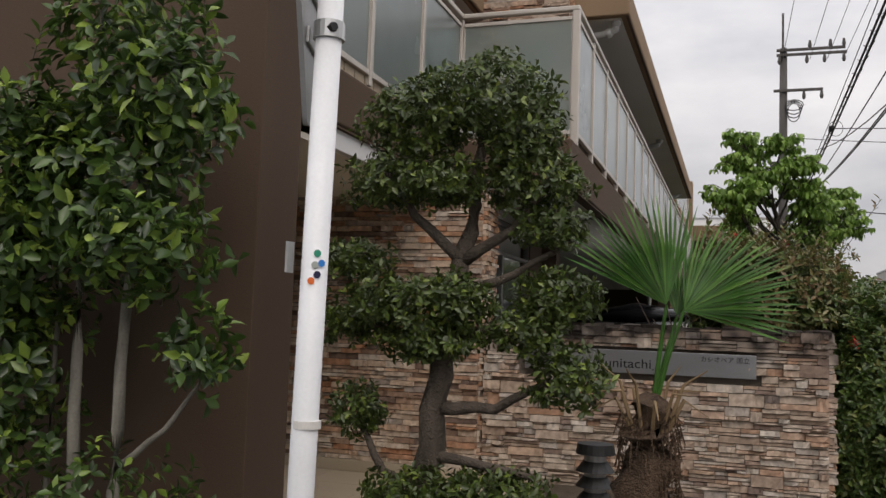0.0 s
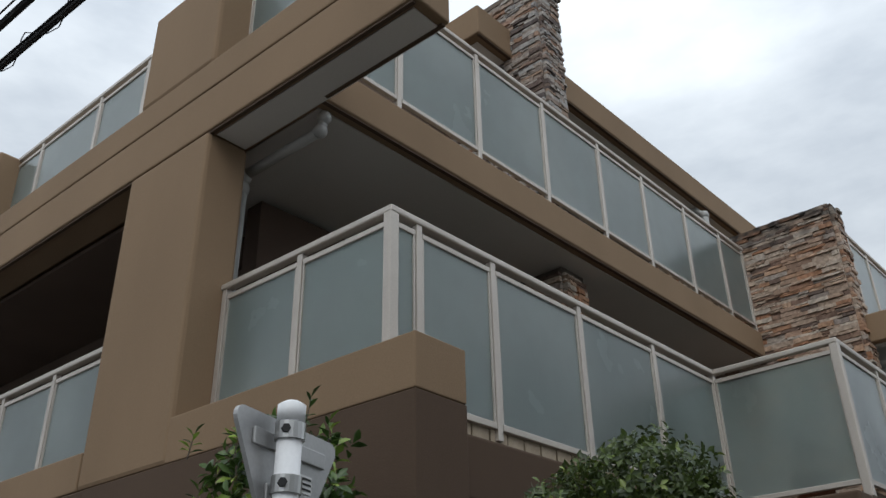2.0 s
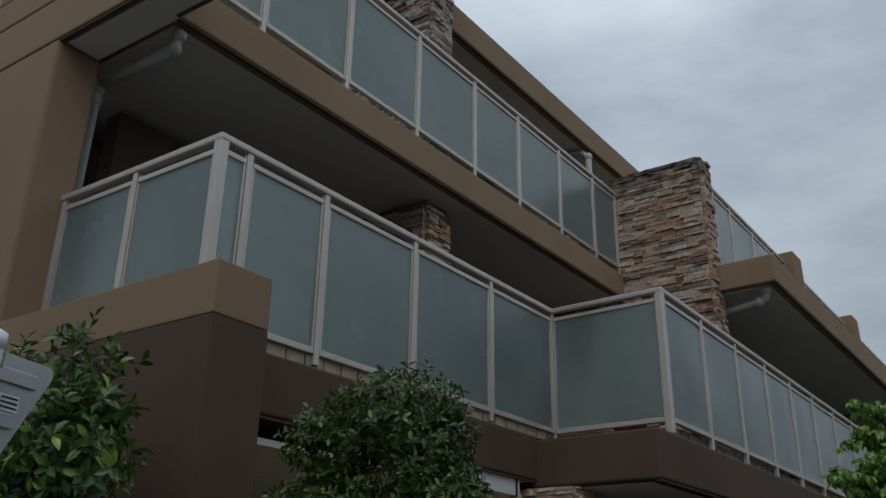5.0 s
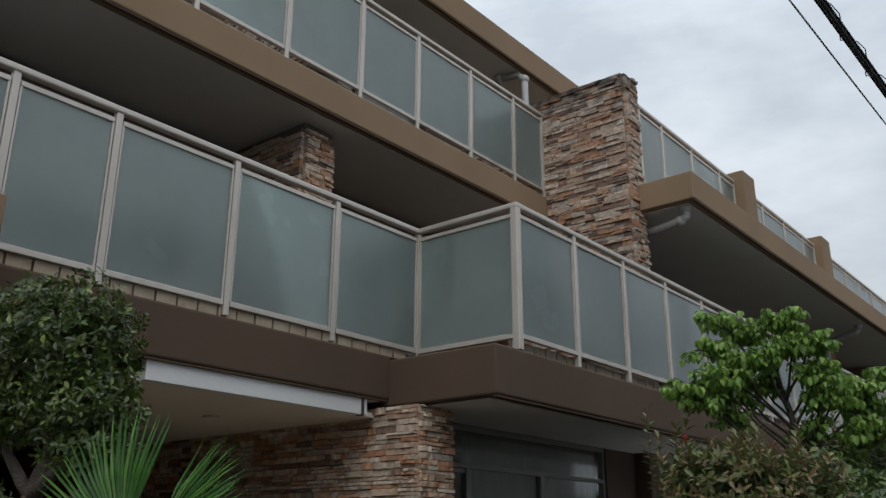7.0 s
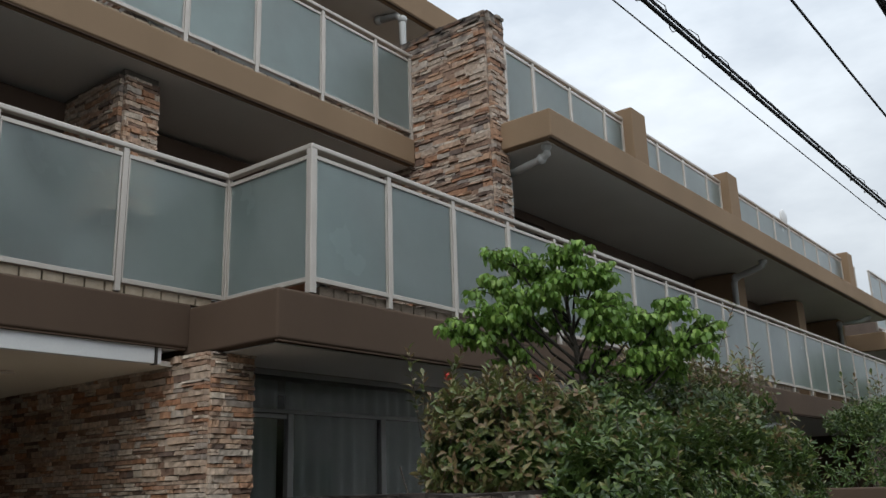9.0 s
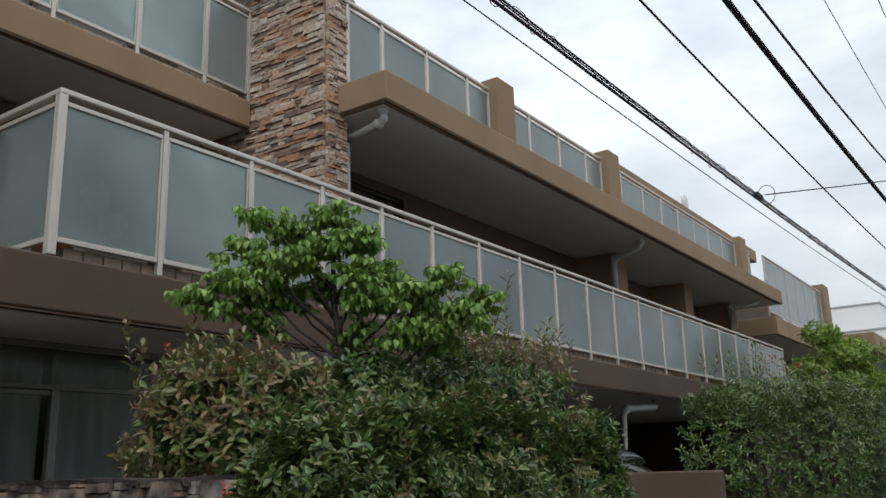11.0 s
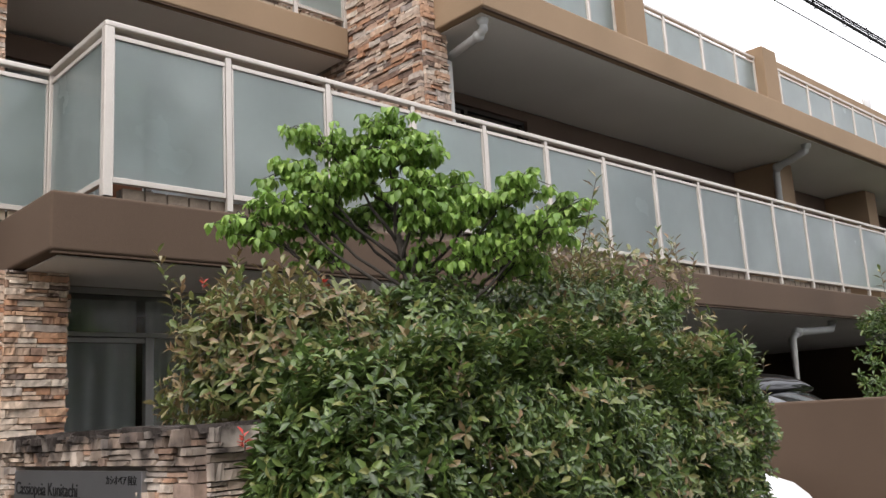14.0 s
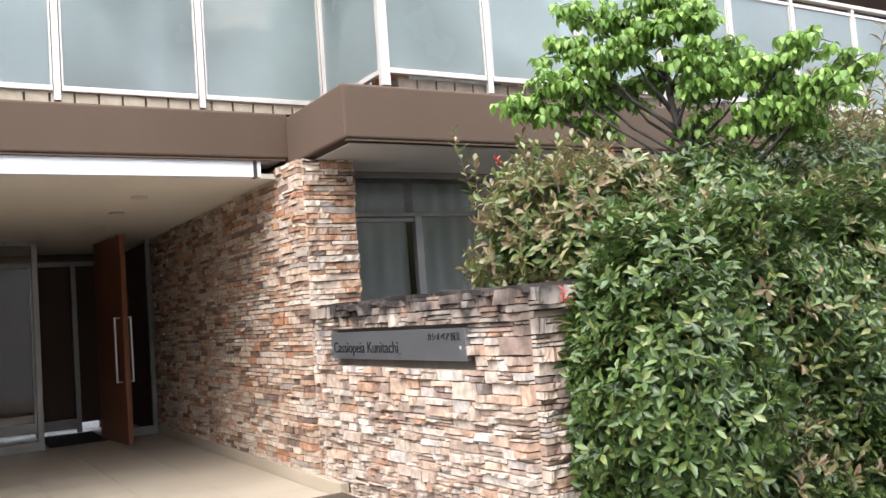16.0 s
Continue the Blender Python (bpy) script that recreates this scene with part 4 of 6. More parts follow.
car_profile("roof", [(-4.0, 0.66, 1.74, 1.78, 1.81), (-2.1, 0.68, 1.80, 1.84, 1.88), (-1.8, 0.66, 1.68, 1.71, 1.74)], BLACKPAINT, suv)
gr = part("grille", box_bm(-0.06, 0.02, -0.36, 0.36, 0.62, 0.88, 0.03), BLACKMETAL, suv)
fr = bmesh.new()
for z0, z1, y0, y1 in ((0.87, 0.91, -0.40, 0.40), (0.59, 0.63, -0.34, 0.34)):
    add_box(fr, -0.03, 0.035, y0, y1, z0, z1)
for s in (-1, 1):
    add_box(fr, -0.03, 0.035, s * 0.36, s * 0.40, 0.60, 0.90)
part("grille_surround", fr, CHROME, gr)
for k in range(9):
    y = -0.32 + 0.08 * k
    part("grille_bar", box_bm(0.0, 0.03, y - 0.006, y + 0.006, 0.64, 0.87, 0.002), CHROME, gr)
bm = bmesh.new()
bmesh.ops.create_uvsphere(bm, u_segments=14, v_segments=8, radius=0.06, matrix=Matrix.Translation((0.04, 0, 0.76)) @ Matrix.Diagonal((0.3, 1.2, 0.9, 1)))
part("badge", bm, CHROME, gr, smooth=True)
for s in (-1, 1):
    car_profile("headlight", [(-0.50, 0.02, 0.83, 0.86, 0.88), (-0.25, 0.07, 0.77, 0.83, 0.88), (0.0, 0.09, 0.72, 0.79, 0.86)], LAMPGLASS, suv, "clear headlight lens").matrix_local = Matrix.Translation((0.0, s * 0.56, 0.0)) @ pose(0, 0, 0, 0, 0, -s * 30)
    lid = box_bm(-0.5, 0.02, -0.03, 0.03, 0.885, 0.915, 0.005)
    part("headlight_trim", lid, CHROME, suv).matrix_local = Matrix.Translation((0.0, s * 0.58, 0.0)) @ pose(0, 0, 0, 0, 0, -s * 30)
    wheel = part("wheel", tube_bm([(-0.95, s * 0.72, 0.37), (-0.95, s * 0.93, 0.37)], 0.37, 24), RUBBER, suv, smooth=True)
    part("rim", tube_bm([(-0.95, s * 0.90, 0.37), (-0.95, s * 0.945, 0.37)], 0.24, 20), STEEL, wheel)
    rear = part("wheel", tube_bm([(-3.6, s * 0.72, 0.37), (-3.6, s * 0.93, 0.37)], 0.37, 24), RUBBER, suv, smooth=True)
    part("rim", tube_bm([(-3.6, s * 0.90, 0.37), (-3.6, s * 0.945, 0.37)], 0.24, 20), STEEL, rear)
    part("door_mirror", box_bm(-1.35, -1.2, s * 0.9, s * 1.1, 1.05, 1.2, 0.03), BLACKPAINT, suv)
part("bumper", box_bm(-0.3, 0.03, -0.82, 0.82, 0.36, 0.58, 0.06), BLACKPAINT, suv)
plate = part("number_plate", box_bm(0.035, 0.045, -0.165, 0.165, 0.42, 0.58, 0.004), FASCIA, suv, "white plate with plain dark bars")
for k in range(4):
    part("bar", box_bm(0.0455, 0.048, -0.11 + k * 0.06, -0.07 + k * 0.06, 0.45, 0.52), INK, plate)

covered = empty("covered_car", "small car under a white fabric cover", "car", (0.85, 12.3, 0))
car_profile("cloth_cover", [(-3.6, 0.72, 0.03, 0.9, 1.05), (-3.0, 0.84, 0.03, 1.0, 1.38), (-1.6, 0.84, 0.03, 1.0, 1.40), (-0.95, 0.84, 0.03, 0.95, 1.08), (-0.3, 0.80, 0.03, 0.78, 0.92), (-0.03, 0.66, 0.03, 0.6, 0.72), (0.03, 0.6, 0.03, 0.4, 0.5)], COVER, covered)

# ---------- sign plaque on the low stone wall ----------
plaque = empty("name_plaque", "dark brushed steel name plaque with black letters on the stone wall", "sign")
part("plate", box_bm(-1.745, 0.05, 7.385, 7.415, 1.262, 1.442, 0.002), PLAQUE, plaque)


def lettering(body, size, x, y, z, parent, label, width=1.0, mat=INK):
    cu = bpy.data.curves.new("lettering", "FONT")
    cu.body, cu.size, cu.extrude = body, size, 0.002
    tmp = bpy.data.objects.new("lettering_source", cu)
    scene.collection.objects.link(tmp)
    bpy.context.view_layer.update()
    me = bpy.data.meshes.new_from_object(tmp.evaluated_get(bpy.context.evaluated_depsgraph_get()))
    bpy.data.objects.remove(tmp)
    bpy.data.curves.remove(cu)
    me.materials.clear()
    me.materials.append(mat)
    ob = new("lettering", me)
    ob.parent = parent
    ob.matrix_local = pose(x, y, z, 90) @ Matrix.Diagonal((width, 1, 1, 1))
    return tagged(ob, label)


lettering("Cassiopeia Kunitachi", 0.105, -1.71, 7.383, 1.305, plaque, "black raised letters", 1.12)
lettering("カシオペア 国立", 0.05, -0.36, 7.383, 1.38, plaque, "small black raised letters", 1.0)

# ---------- garden lamp ----------
lamp = empty("bollard_lamp", "short black louvred garden lamp, unlit", "garden lamp", (-0.76, 4.75, 0.36))
part("base", cyl_bm(0, 0, 0, 0.05, 0.10, 20), BLACKMETAL, lamp)
part("core", cyl_bm(0, 0, 0.05, 0.66, 0.055, 20), SIGNGREY, lamp)
for k in range(7):
    bm = bmesh.new()
    bmesh.ops.create_cone(bm, cap_ends=True, segments=20, radius1=0.098, radius2=0.06, depth=0.05, matrix=Matrix.Translation((0, 0, 0.12 + 0.075 * k)))
    part("louvre", bm, BLACKMETAL, lamp)
part("cap", cyl_bm(0, 0, 0.63, 0.68, 0.10, 20, 0.09), BLACKMETAL, lamp)

# ---------- sign pole with the back of a triangular sign ----------
pole = empty("sign_pole", "white painted steel pole carrying a triangular road sign seen from behind", "sign pole", (-1.02, 2.06, 0.034))
lean = Vector((0.012, 0.002, 1.0))
part("pole", tube_bm([(-0.01, 0, -0.06), tuple(lean * 2.40)], 0.0303, 24), POLEWHITE, pole, smooth=True)
part("pole_cap", tube_bm([tuple(lean * 2.40), tuple(lean * 2.44), tuple(lean * 2.45)], [0.034, 0.034, 0.018], 24), POLEWHITE, pole, smooth=True)
part("joint_band", tube_bm([tuple(lean * 1.345), tuple(lean * 1.362)], 0.0325, 24), SOFFIT, pole)
part("small_label", box_bm(-0.037, -0.031, -0.035, -0.005, 1.69, 1.76), SIGNGREY, pole)
SIGN = pose(-0.045, 0.062, 2.285, 0, 0, 107)
tri = bmesh.new()
outline = []
for cx, cz in ((-0.185, 0.11), (0.185, 0.11), (0.0, -0.215)):
    for k in range(6):
        a = {(-0.185): 90, 0.185: -30, 0.0: 210}[cx] + 120 * k / 5
        outline.append((cx + 0.025 * math.cos(radians(a)), cz + 0.025 * math.sin(radians(a))))
cxm, czm = 0.0, 0.0
outline.sort(key=lambda p: math.atan2(p[1] - czm, p[0] - cxm))
f = tri.faces.new([tri.verts.new((x, 0, z)) for x, z in outline])
ex = bmesh.ops.extrude_face_region(tri, geom=[f])
bmesh.ops.translate(tri, vec=(0, 0.012, 0), verts=[v for v in ex["geom"] if isinstance(v, bmesh.types.BMVert)])
bmesh.ops.recalc_face_normals(tri, faces=tri.faces[:])
plate = part("sign_plate", tri, SIGNGREY, pole, "bare grey back of a triangular sign")
plate.matrix_local = SIGN
for z in (0.075, -0.045):
    rib = part("stiffening_rail", box_bm(-0.15 + (0.06 if z < 0 else 0), 0.15 - (0.06 if z < 0 else 0), -0.009, 0.0, z - 0.02, z + 0.02, 0.003), SIGNGREY, plate)
for z in (2.375, 2.25):
    band = part("clamp", tube_bm([tuple(lean * (z - 0.02)), tuple(lean * (z + 0.02))], 0.0365, 20), STEEL, pole)
    part("bolt", tube_bm([(0.042, -0.02, z), (0.056, -0.028, z)], 0.011, 6), BLACKMETAL, band)
sticker = part("notice_sticker", box_bm(0.03, 0.10, -0.004, -0.001, -0.02, 0.025), FASCIA, plate)
for k in range(3):
    part("print_bar", box_bm(0.035, 0.095, -0.0055, -0.0042, -0.012 + 0.013 * k, -0.007 + 0.013 * k), INK, sticker)
for k, (dx, dz, col) in enumerate(((0.004, 0.034, (0.02, 0.26, 0.16)), (0.016, 0.012, (0.03, 0.2, 0.55)), (-0.0, 0.008, (0.35, 0.38, 0.34)), (0.006, -0.014, (0.02, 0.02, 0.06)), (-0.008, -0.028, (0.75, 0.16, 0.04)))):
    v = Vector((lean * (1.70 + dz)))
    ang = math.atan2(-1, 0.45) + dx * 30
    c, d = v + Vector((math.cos(ang) * 0.0302, math.sin(ang) * 0.0302, 0)), v + Vector((math.cos(ang) * 0.0312, math.sin(ang) * 0.0312, 0))
    part("dot_sticker", tube_bm([tuple(c), tuple(d)], 0.0082, 16), material("sticker_%d" % k, col, 0.5), pole)

# ---------- utility pole, wires ----------
up = empty("utility_pole", "tall dark concrete utility pole with cross-arms, insulators and cable coils", "utility pole", (1.5, 34.6, 0))
part("pole", tube_bm([(0, 0, -0.02), (0, 0, 12.2)], [0.19, 0.13], 16), CONCPOLE, up, smooth=True)
part("top_rod", tube_bm([(-0.02, 0, 12.2), (-0.02, 0, 13.55)], 0.04, 8), CONCPOLE, up)
for z, a, b in ((11.9, -0.25, 2.15), (12.08, -0.25, 2.1), (10.55, -0.35, 1.35)):
    part("cross_arm", box_bm(a, b, -0.2, -0.12, z - 0.05, z + 0.05, 0.01), CONCPOLE, up)
for z, xs in ((11.9, (-0.15, 0.8, 1.4, 2.05)), (12.45, (0.9, 1.6, 2.05)), (10.55, (0.7, 1.3))):
    for x in xs:
        part("insulator", tube_bm([(x, -0.16, z - 0.05), (x, -0.16, z - 0.25), (x, -0.16, z - 0.35)], [0.04, 0.07, 0.04], 10), CONCPOLE, up)
for k in range(4):
    ring = [(0.35 + (0.22 + 0.04 * k) * math.cos(a / 12 * 6.2832), -0.2 + 0.03 * k, 9.7 + 0.1 * k + (0.35 - 0.05 * k) * math.sin(a / 12 * 6.2832)) for a in range(13)]
    part("cable_coil", tube_bm(ring, 0.02, 6), CABLE, up)
part("transformer_box", box_bm(-0.45, -0.15, -0.2, 0.2, 7.2, 7.9, 0.04), CONCPOLE, up)
for z in (4.0, 4.8, 5.6, 6.4):
    part("climbing_step", tube_bm([(-0.28, 0, z), (0.28, 0, z)], 0.015, 6), CONCPOLE, up)


def wire(p, q, sag, r, label, n=14):
    p, q = Vector(p), Vector(q)
    pts = []
    for i in range(n + 1):
        f = i / n
        v = p.lerp(q, f)
        v.z -= sag * 4 * f * (1 - f)
        pts.append(tuple(v))
    ob = thing("overhead_cable", tube_bm(pts, r, 6), CABLE, label, "cable", "overhead cables")
    return ob


def bundle(p, q, sag, label, gap=0.075, coils=90):
    """A carrier strand with heavy cables below it, hung in an open spiral wire."""
    b = empty("cable_bundle", label, "cable", (0, 0, 0), "overhead cables")
    p, q = Vector(p), Vector(q)
    side = Vector((0, 0, 1)).cross(q - p).normalized()

    def at(f):
        v = p.lerp(q, f)
        v.z -= sag * 4 * f * (1 - f)
        return v
    for dz, ds, r in ((0, 0, 0.009), (-gap * 0.6, 0.018, 0.014), (-gap, -0.012, 0.013), (-gap * 0.8, -0.03, 0.007)):
        part("strand", tube_bm([tuple(at(i / 24) + Vector((0, 0, dz)) + side * ds) for i in range(25)], r, 6), CABLE, b)
    coil = [tuple(at(i / (coils * 6)) + Vector((0, 0, -gap / 2 + 0.62 * gap * math.sin(i * 1.047 + 0.7 * math.sin(i * 0.11)))) + side * 0.55 * gap * math.cos(i * 1.047)) for i in range(coils * 6 + 1)]
    part("spiral_hanger", tube_bm(coil, 0.004, 4), CABLE, b)
    return b


bundle((1.05, -12, 5.34), (1.6, 34.5, 5.56), 0.45, "thick black cable bundle in a spiral hanger above the street", coils=80)
wire((0.92, -12, 5.23), (1.50, 34.5, 5.43), 0.45, 0.006, "thin black overhead cable above the street")
wire((1.9, -12, 5.9), (1.9, 34.5, 6.2), 0.7, 0.012, "black overhead cable above the street")
bundle((2.4, -12, 6.1), (2.4, 34.5, 6.72), 0.9, "slim black cable bundle with small spacers above the street", 0.026, 60)
wire((2.6, -12, 5.65), (2.6, 34.5, 8.3), 1.5, 0.014, "black overhead cable above the street")
for x in (1.45, 2.4, 3.0, 3.55):
    wire((x, -12, 11.5), (x, 34.5, 11.7), 0.5, 0.01, "thin high power wire above the street")
wire((1.75, 34.6, 8.8), (16, 33.5, 8.3), 0.3, 0.014, "service cable crossing the street")
wire((1.75, 34.6, 6.3), (18, 40, 6.2), 0.3, 0.02, "service cable crossing the street")
for y, z, r in ((2.29, 5.85, 0.026), (2.24, 5.86, 0.006), (2.17, 5.86, 0.010)):
    wire((-40, y - 2.52, z), (10, y + 0.63, z), 0.3, r, "black cable over the side street")
bundle((-40, -0.20, 5.95), (10, 3.20, 5.95), 0.3, "thick black cable bundle in a spiral hanger over the side street", coils=90)

dish = empty("satellite_dish", "small white satellite dish on the roof edge", "satellite dish", (-4.3, 30.0, 8.97))
part("mast", cyl_bm(0, 0, 0, 0.45, 0.025, 10), SIGNGREY, dish)
bm = bmesh.new()
bmesh.ops.create_uvsphere(bm, u_segments=20, v_segments=10, radius=0.28, matrix=Matrix.Translation((0.05, 0, 0.5)) @ Matrix.Diagonal((0.25, 1, 1, 1)))
part("reflector", bm, FASCIA, dish, smooth=True)
tap = empty("cable_tap", "small black cable joint with a loop on the bundle", "cable", (1.38, 15.95, 5.03), "overhead cables")
part("joint_box", box_bm(-0.035, 0.035, -0.13, 0.13, -0.03, 0.035, 0.012), CABLE, tap)
part("cable_loop", tube_bm([(0.08 + 0.11 * math.cos(a / 24 * 6.2832), 0.1, 0.03 + 0.13 * math.sin(a / 24 * 6.2832)) for a in range(25)], 0.005, 5), CABLE, tap)
wire((1.45, 16.0, 5.05), (13.0, 27.0, 8.0), 0.25, 0.008, "thin service cable crossing above the street")

# ---------- distance ----------
def house(name, x0, x1, y0, y1, h, mat, label, windows):
    hs = empty(name, label, "house", (0, 0, 0))
    part("wall", box_bm(x0, x1, y0, y1, -0.02, h), mat, hs)
    part("roof", box_bm(x0 - 0.06, x1 + 0.06, y0 - 0.06, y1 + 0.06, h, h + 0.12, 0.02), SIGNGREY, hs)
    for wx, wz, ww, wh in windows:
        wn = part("window", box_bm(wx, wx + ww, y0 - 0.06, y0 + 0.02, wz, wz + wh), DARKALU, hs)
        part("pane", box_bm(wx + 0.05, wx + ww - 0.05, y0 - 0.075, y0 - 0.062, wz + 0.05, wz + wh - 0.05), CARGLASS, wn)
    return hs


house("white_house", -6.5, 3.2, 62.0, 72.0, 9.1, WHITEWALL, "white rendered house with flat roof and tall windows beyond the trees", [(-4.6, 5.2, 0.95, 2.15), (-3.25, 5.1, 0.95, 2.15), (-1.5, 5.0, 1.3, 2.1), (0.7, 5.0, 1.4, 2.1)])
house("white_house_upper", -6.7, -3.75, 62.6, 74.0, 10.75, WHITEWALL, "taller white house block with a sloping grey roof edge", [])
house("grey_house", 9.5, 20.0, 60.0, 70.0, 6.0, CONCRETE, "pale grey house with dark roof far along the street", [(10.5, 3.4, 1.6, 1.3), (13.5, 3.4, 1.6, 1.3)])
rs = empty("road_sign", "round red and white road sign on a thin pole", "road sign", (2.35, 36.5, 0))
part("pole", cyl_bm(0, 0, -0.02, 3.6, 0.04, 10), SIGNGREY, rs)
part("disc", tube_bm([(0, -0.06, 3.3), (0, -0.04, 3.3)], 0.3, 24), RED, rs)
part("disc_face", tube_bm([(0, -0.07, 3.3), (0, -0.061, 3.3)], 0.19, 24), FASCIA, rs)
part("lower_disc", tube_bm([(0, -0.06, 2.66), (0, -0.04, 2.66)], 0.28, 24), RED, rs)
fp = empty("telephone_pole", "slim dark pole beside the white house", "utility pole", (2.1, 47.0, 0))
part("pole", tube_bm([(0, 0, -0.02), (0, 0, 6.6)], [0.15, 0.11], 12), CONCPOLE, fp)
part("lamp_arm", tube_bm([(0, 0, 6.2), (0.4, 0, 6.5), (0.9, 0, 6.55)], 0.035, 8), SIGNGREY, fp)
# added out of view: blocks low sky from the south-facing walls
house("unseen_shading_house", -17.0, -4.0, -13.0, -5.2, 7.6, WHITEWALL, "unseen plain house added across the side street to shade the south walls", [])
# added out of view: cuts low sky light and darkens what the glass reflects
thing("unseen_reflection_wall", box_bm(9.0, 9.3, -15, 30, -0.02, 5.6, 0.02), CONCRETE, "unseen plain grey wall added across the street for bounce and glass reflections", "wall", kind="structure")


# ---------- plants ----------
def tree_thing(name, label, category="tree", at=(0, 0, 0)):
    return empty(name, label, category, at)


def limb(parent, pts, radii, mat=BARK, name="branch"):
    bm = bmesh.new()
    fine, fr = [], []
    g = random.Random(len(pts) * 31 + int(abs(pts[0][0] * 977 + pts[-1][2] * 577)))
    for i in range(len(pts) - 1):
        for k in range(3):
            f = k / 3
            p = Vector(pts[i]).lerp(Vector(pts[i + 1]), f)
            if i or k:
                p += Vector((g.uniform(-1, 1), g.uniform(-1, 1), g.uniform(-1, 1))) * radii[i] * 0.35
            fine.append(tuple(p))
            fr.append(radii[i] + (radii[i + 1] - radii[i]) * f)
    fine.append(tuple(pts[-1]))
    fr.append(radii[-1])
    return part(name, tube_bm(fine, fr, 9, bm), mat, parent, smooth=True)


def crown(parent, clumps, size, mat, per, label="", ratio=0.45, spread=0.8, droop=0.15, seed=0, depth=0.45, name="crown", upward=0.25, rosette=5):
    """A crown of leaves round lumpy clumps (centre, radii); per: leaves per square metre of clump skin."""
    ps, os_ = [], []
    for i, (c, r) in enumerate(clumps):
        r = np.asarray(r, float)
        area = 4 * math.pi * ((r[0] * r[1]) ** 1.6 + (r[0] * r[2]) ** 1.6 + (r[1] * r[2]) ** 1.6) ** (1 / 1.6) / 3 ** (1 / 1.6)
        p, o = shell_points(int(area * per), c, r, depth, 0.14, seed=seed * 50 + i)
        ps.append(p)
        os_.append(o)
    ps, os_ = np.concatenate(ps), np.concatenate(os_)
    order = np.random.default_rng(seed).permutation(len(ps))
    return leafy(name, ps[order], os_[order], size, mat, parent, label, ratio, spread, droop, seed, upward, rosette)


def hedge_points(n, x0, x1, y0, y1, z0, z1, seed, depth=0.3, wave=0.12, faces=(1, 1, 1, 1)):
    """Points near the east, south, top and north faces of a rounded, wavy hedge, with outward ways."""
    g = np.random.default_rng(seed)
    areas = np.array([(y1 - y0) * (z1 - z0), (x1 - x0) * (z1 - z0), (x1 - x0) * (y1 - y0), (x1 - x0) * (z1 - z0)]) * np.array(faces)
    pick = g.choice(4, n, p=areas / areas.sum())
    u = g.uniform(0, 1, (n, 3))
    p = np.array([x0, y0, z0]) + u * np.array([x1 - x0, y1 - y0, z1 - z0])
    d = depth * g.uniform(0, 1, n) ** 1.5
    out = np.zeros((n, 3))
    p[pick == 0, 0], out[pick == 0] = x1, (1, 0, 0.15)
    p[pick == 1, 1], out[pick == 1] = y0, (0, -1, 0.15)
    p[pick == 2, 2], out[pick == 2] = z1, (0, 0, 1)
    p[pick == 3, 1], out[pick == 3] = y1, (0, 1, 0.15)
    # rounded upper edges
    lift = (p[:, 2] - z0) / (z1 - z0)
    hem = np.clip((lift - 0.6) / 0.4, 0, 1) ** 2 * 0.3
    p[pick == 0, 0] -= hem[pick == 0]
    p[pick == 1, 1] += hem[pick == 1]
    w = wave * (np.sin(p[:, 0] * 3.1 + seed) + np.sin(p[:, 1] * 2.3 + 1.7 * seed) + np.sin(p[:, 2] * 3.7 + seed) + 0.6 * np.sin(p[:, 1] * 7.1 + p[:, 2] * 5.3))
    p += out * (w - d)[:, None]
    return p, out


def dark_core(parent, x0, x1, y0, y1, z0, z1, name="inner_growth"):
    """The dense twigs inside a hedge."""
    g = random.Random(int(y0 * 100))
    bm = bmesh.new()
    for _ in range(int((y1 - y0) * 26)):
        x, y = g.uniform(x0, x1), g.uniform(y0, y1)
        tube_bm([(x, y, z0), (x + g.uniform(-.2, .2), y + g.uniform(-.2, .2), z0 + (z1 - z0) * g.uniform(.5, .7)), (x + g.uniform(-.35, .35), y + g.uniform(-.35, .35), z0 + (z1 - z0) * g.uniform(.8, 1.0))], [0.016, 0.010, 0.004], 5, bm)
    return tagged(part(name, bm, BARK, parent), kind="stuff")


def shoots(parent, bases, mat, size, seed, name="young_growth", n=7, rise=0.35):
    """Upright sprigs with leaves in whorls at their tips."""
    g = np.random.default_rng(seed)
    at, ah, upv = [], [], []
    bm = bmesh.new()
    for b in bases:
        lean_ = np.array([g.normal(0, 0.18), g.normal(0, 0.18), 1.0])
        h = rise * g.uniform(0.5, 1.15)
        tube_bm([tuple(b), tuple(np.array(b) + lean_ * h)], [0.0035, 0.002], 4, bm)
        for k in range(n):
            f = 0.25 + 0.75 * k / (n - 1)
            a = k * 2.4 + g.uniform(0, 1)
            at.append(np.array(b) + lean_ * h * f)
            ah.append([math.cos(a), math.sin(a), 0.35 + 1.1 * f ** 3])
            upv.append([0, 0, 1])
    at, ah, upv = np.array(at), np.array(ah), np.array(upv, float)
    L = size * g.uniform(0.7, 1.2, len(at))
    tagged(part("stem_growth", bm, BARK, parent), kind="stuff")
    ob = new(name, leaves(name, at, ah, upv, L, L * 0.36, mat))
    ob.parent = parent
    return tagged(ob, kind="stuff")


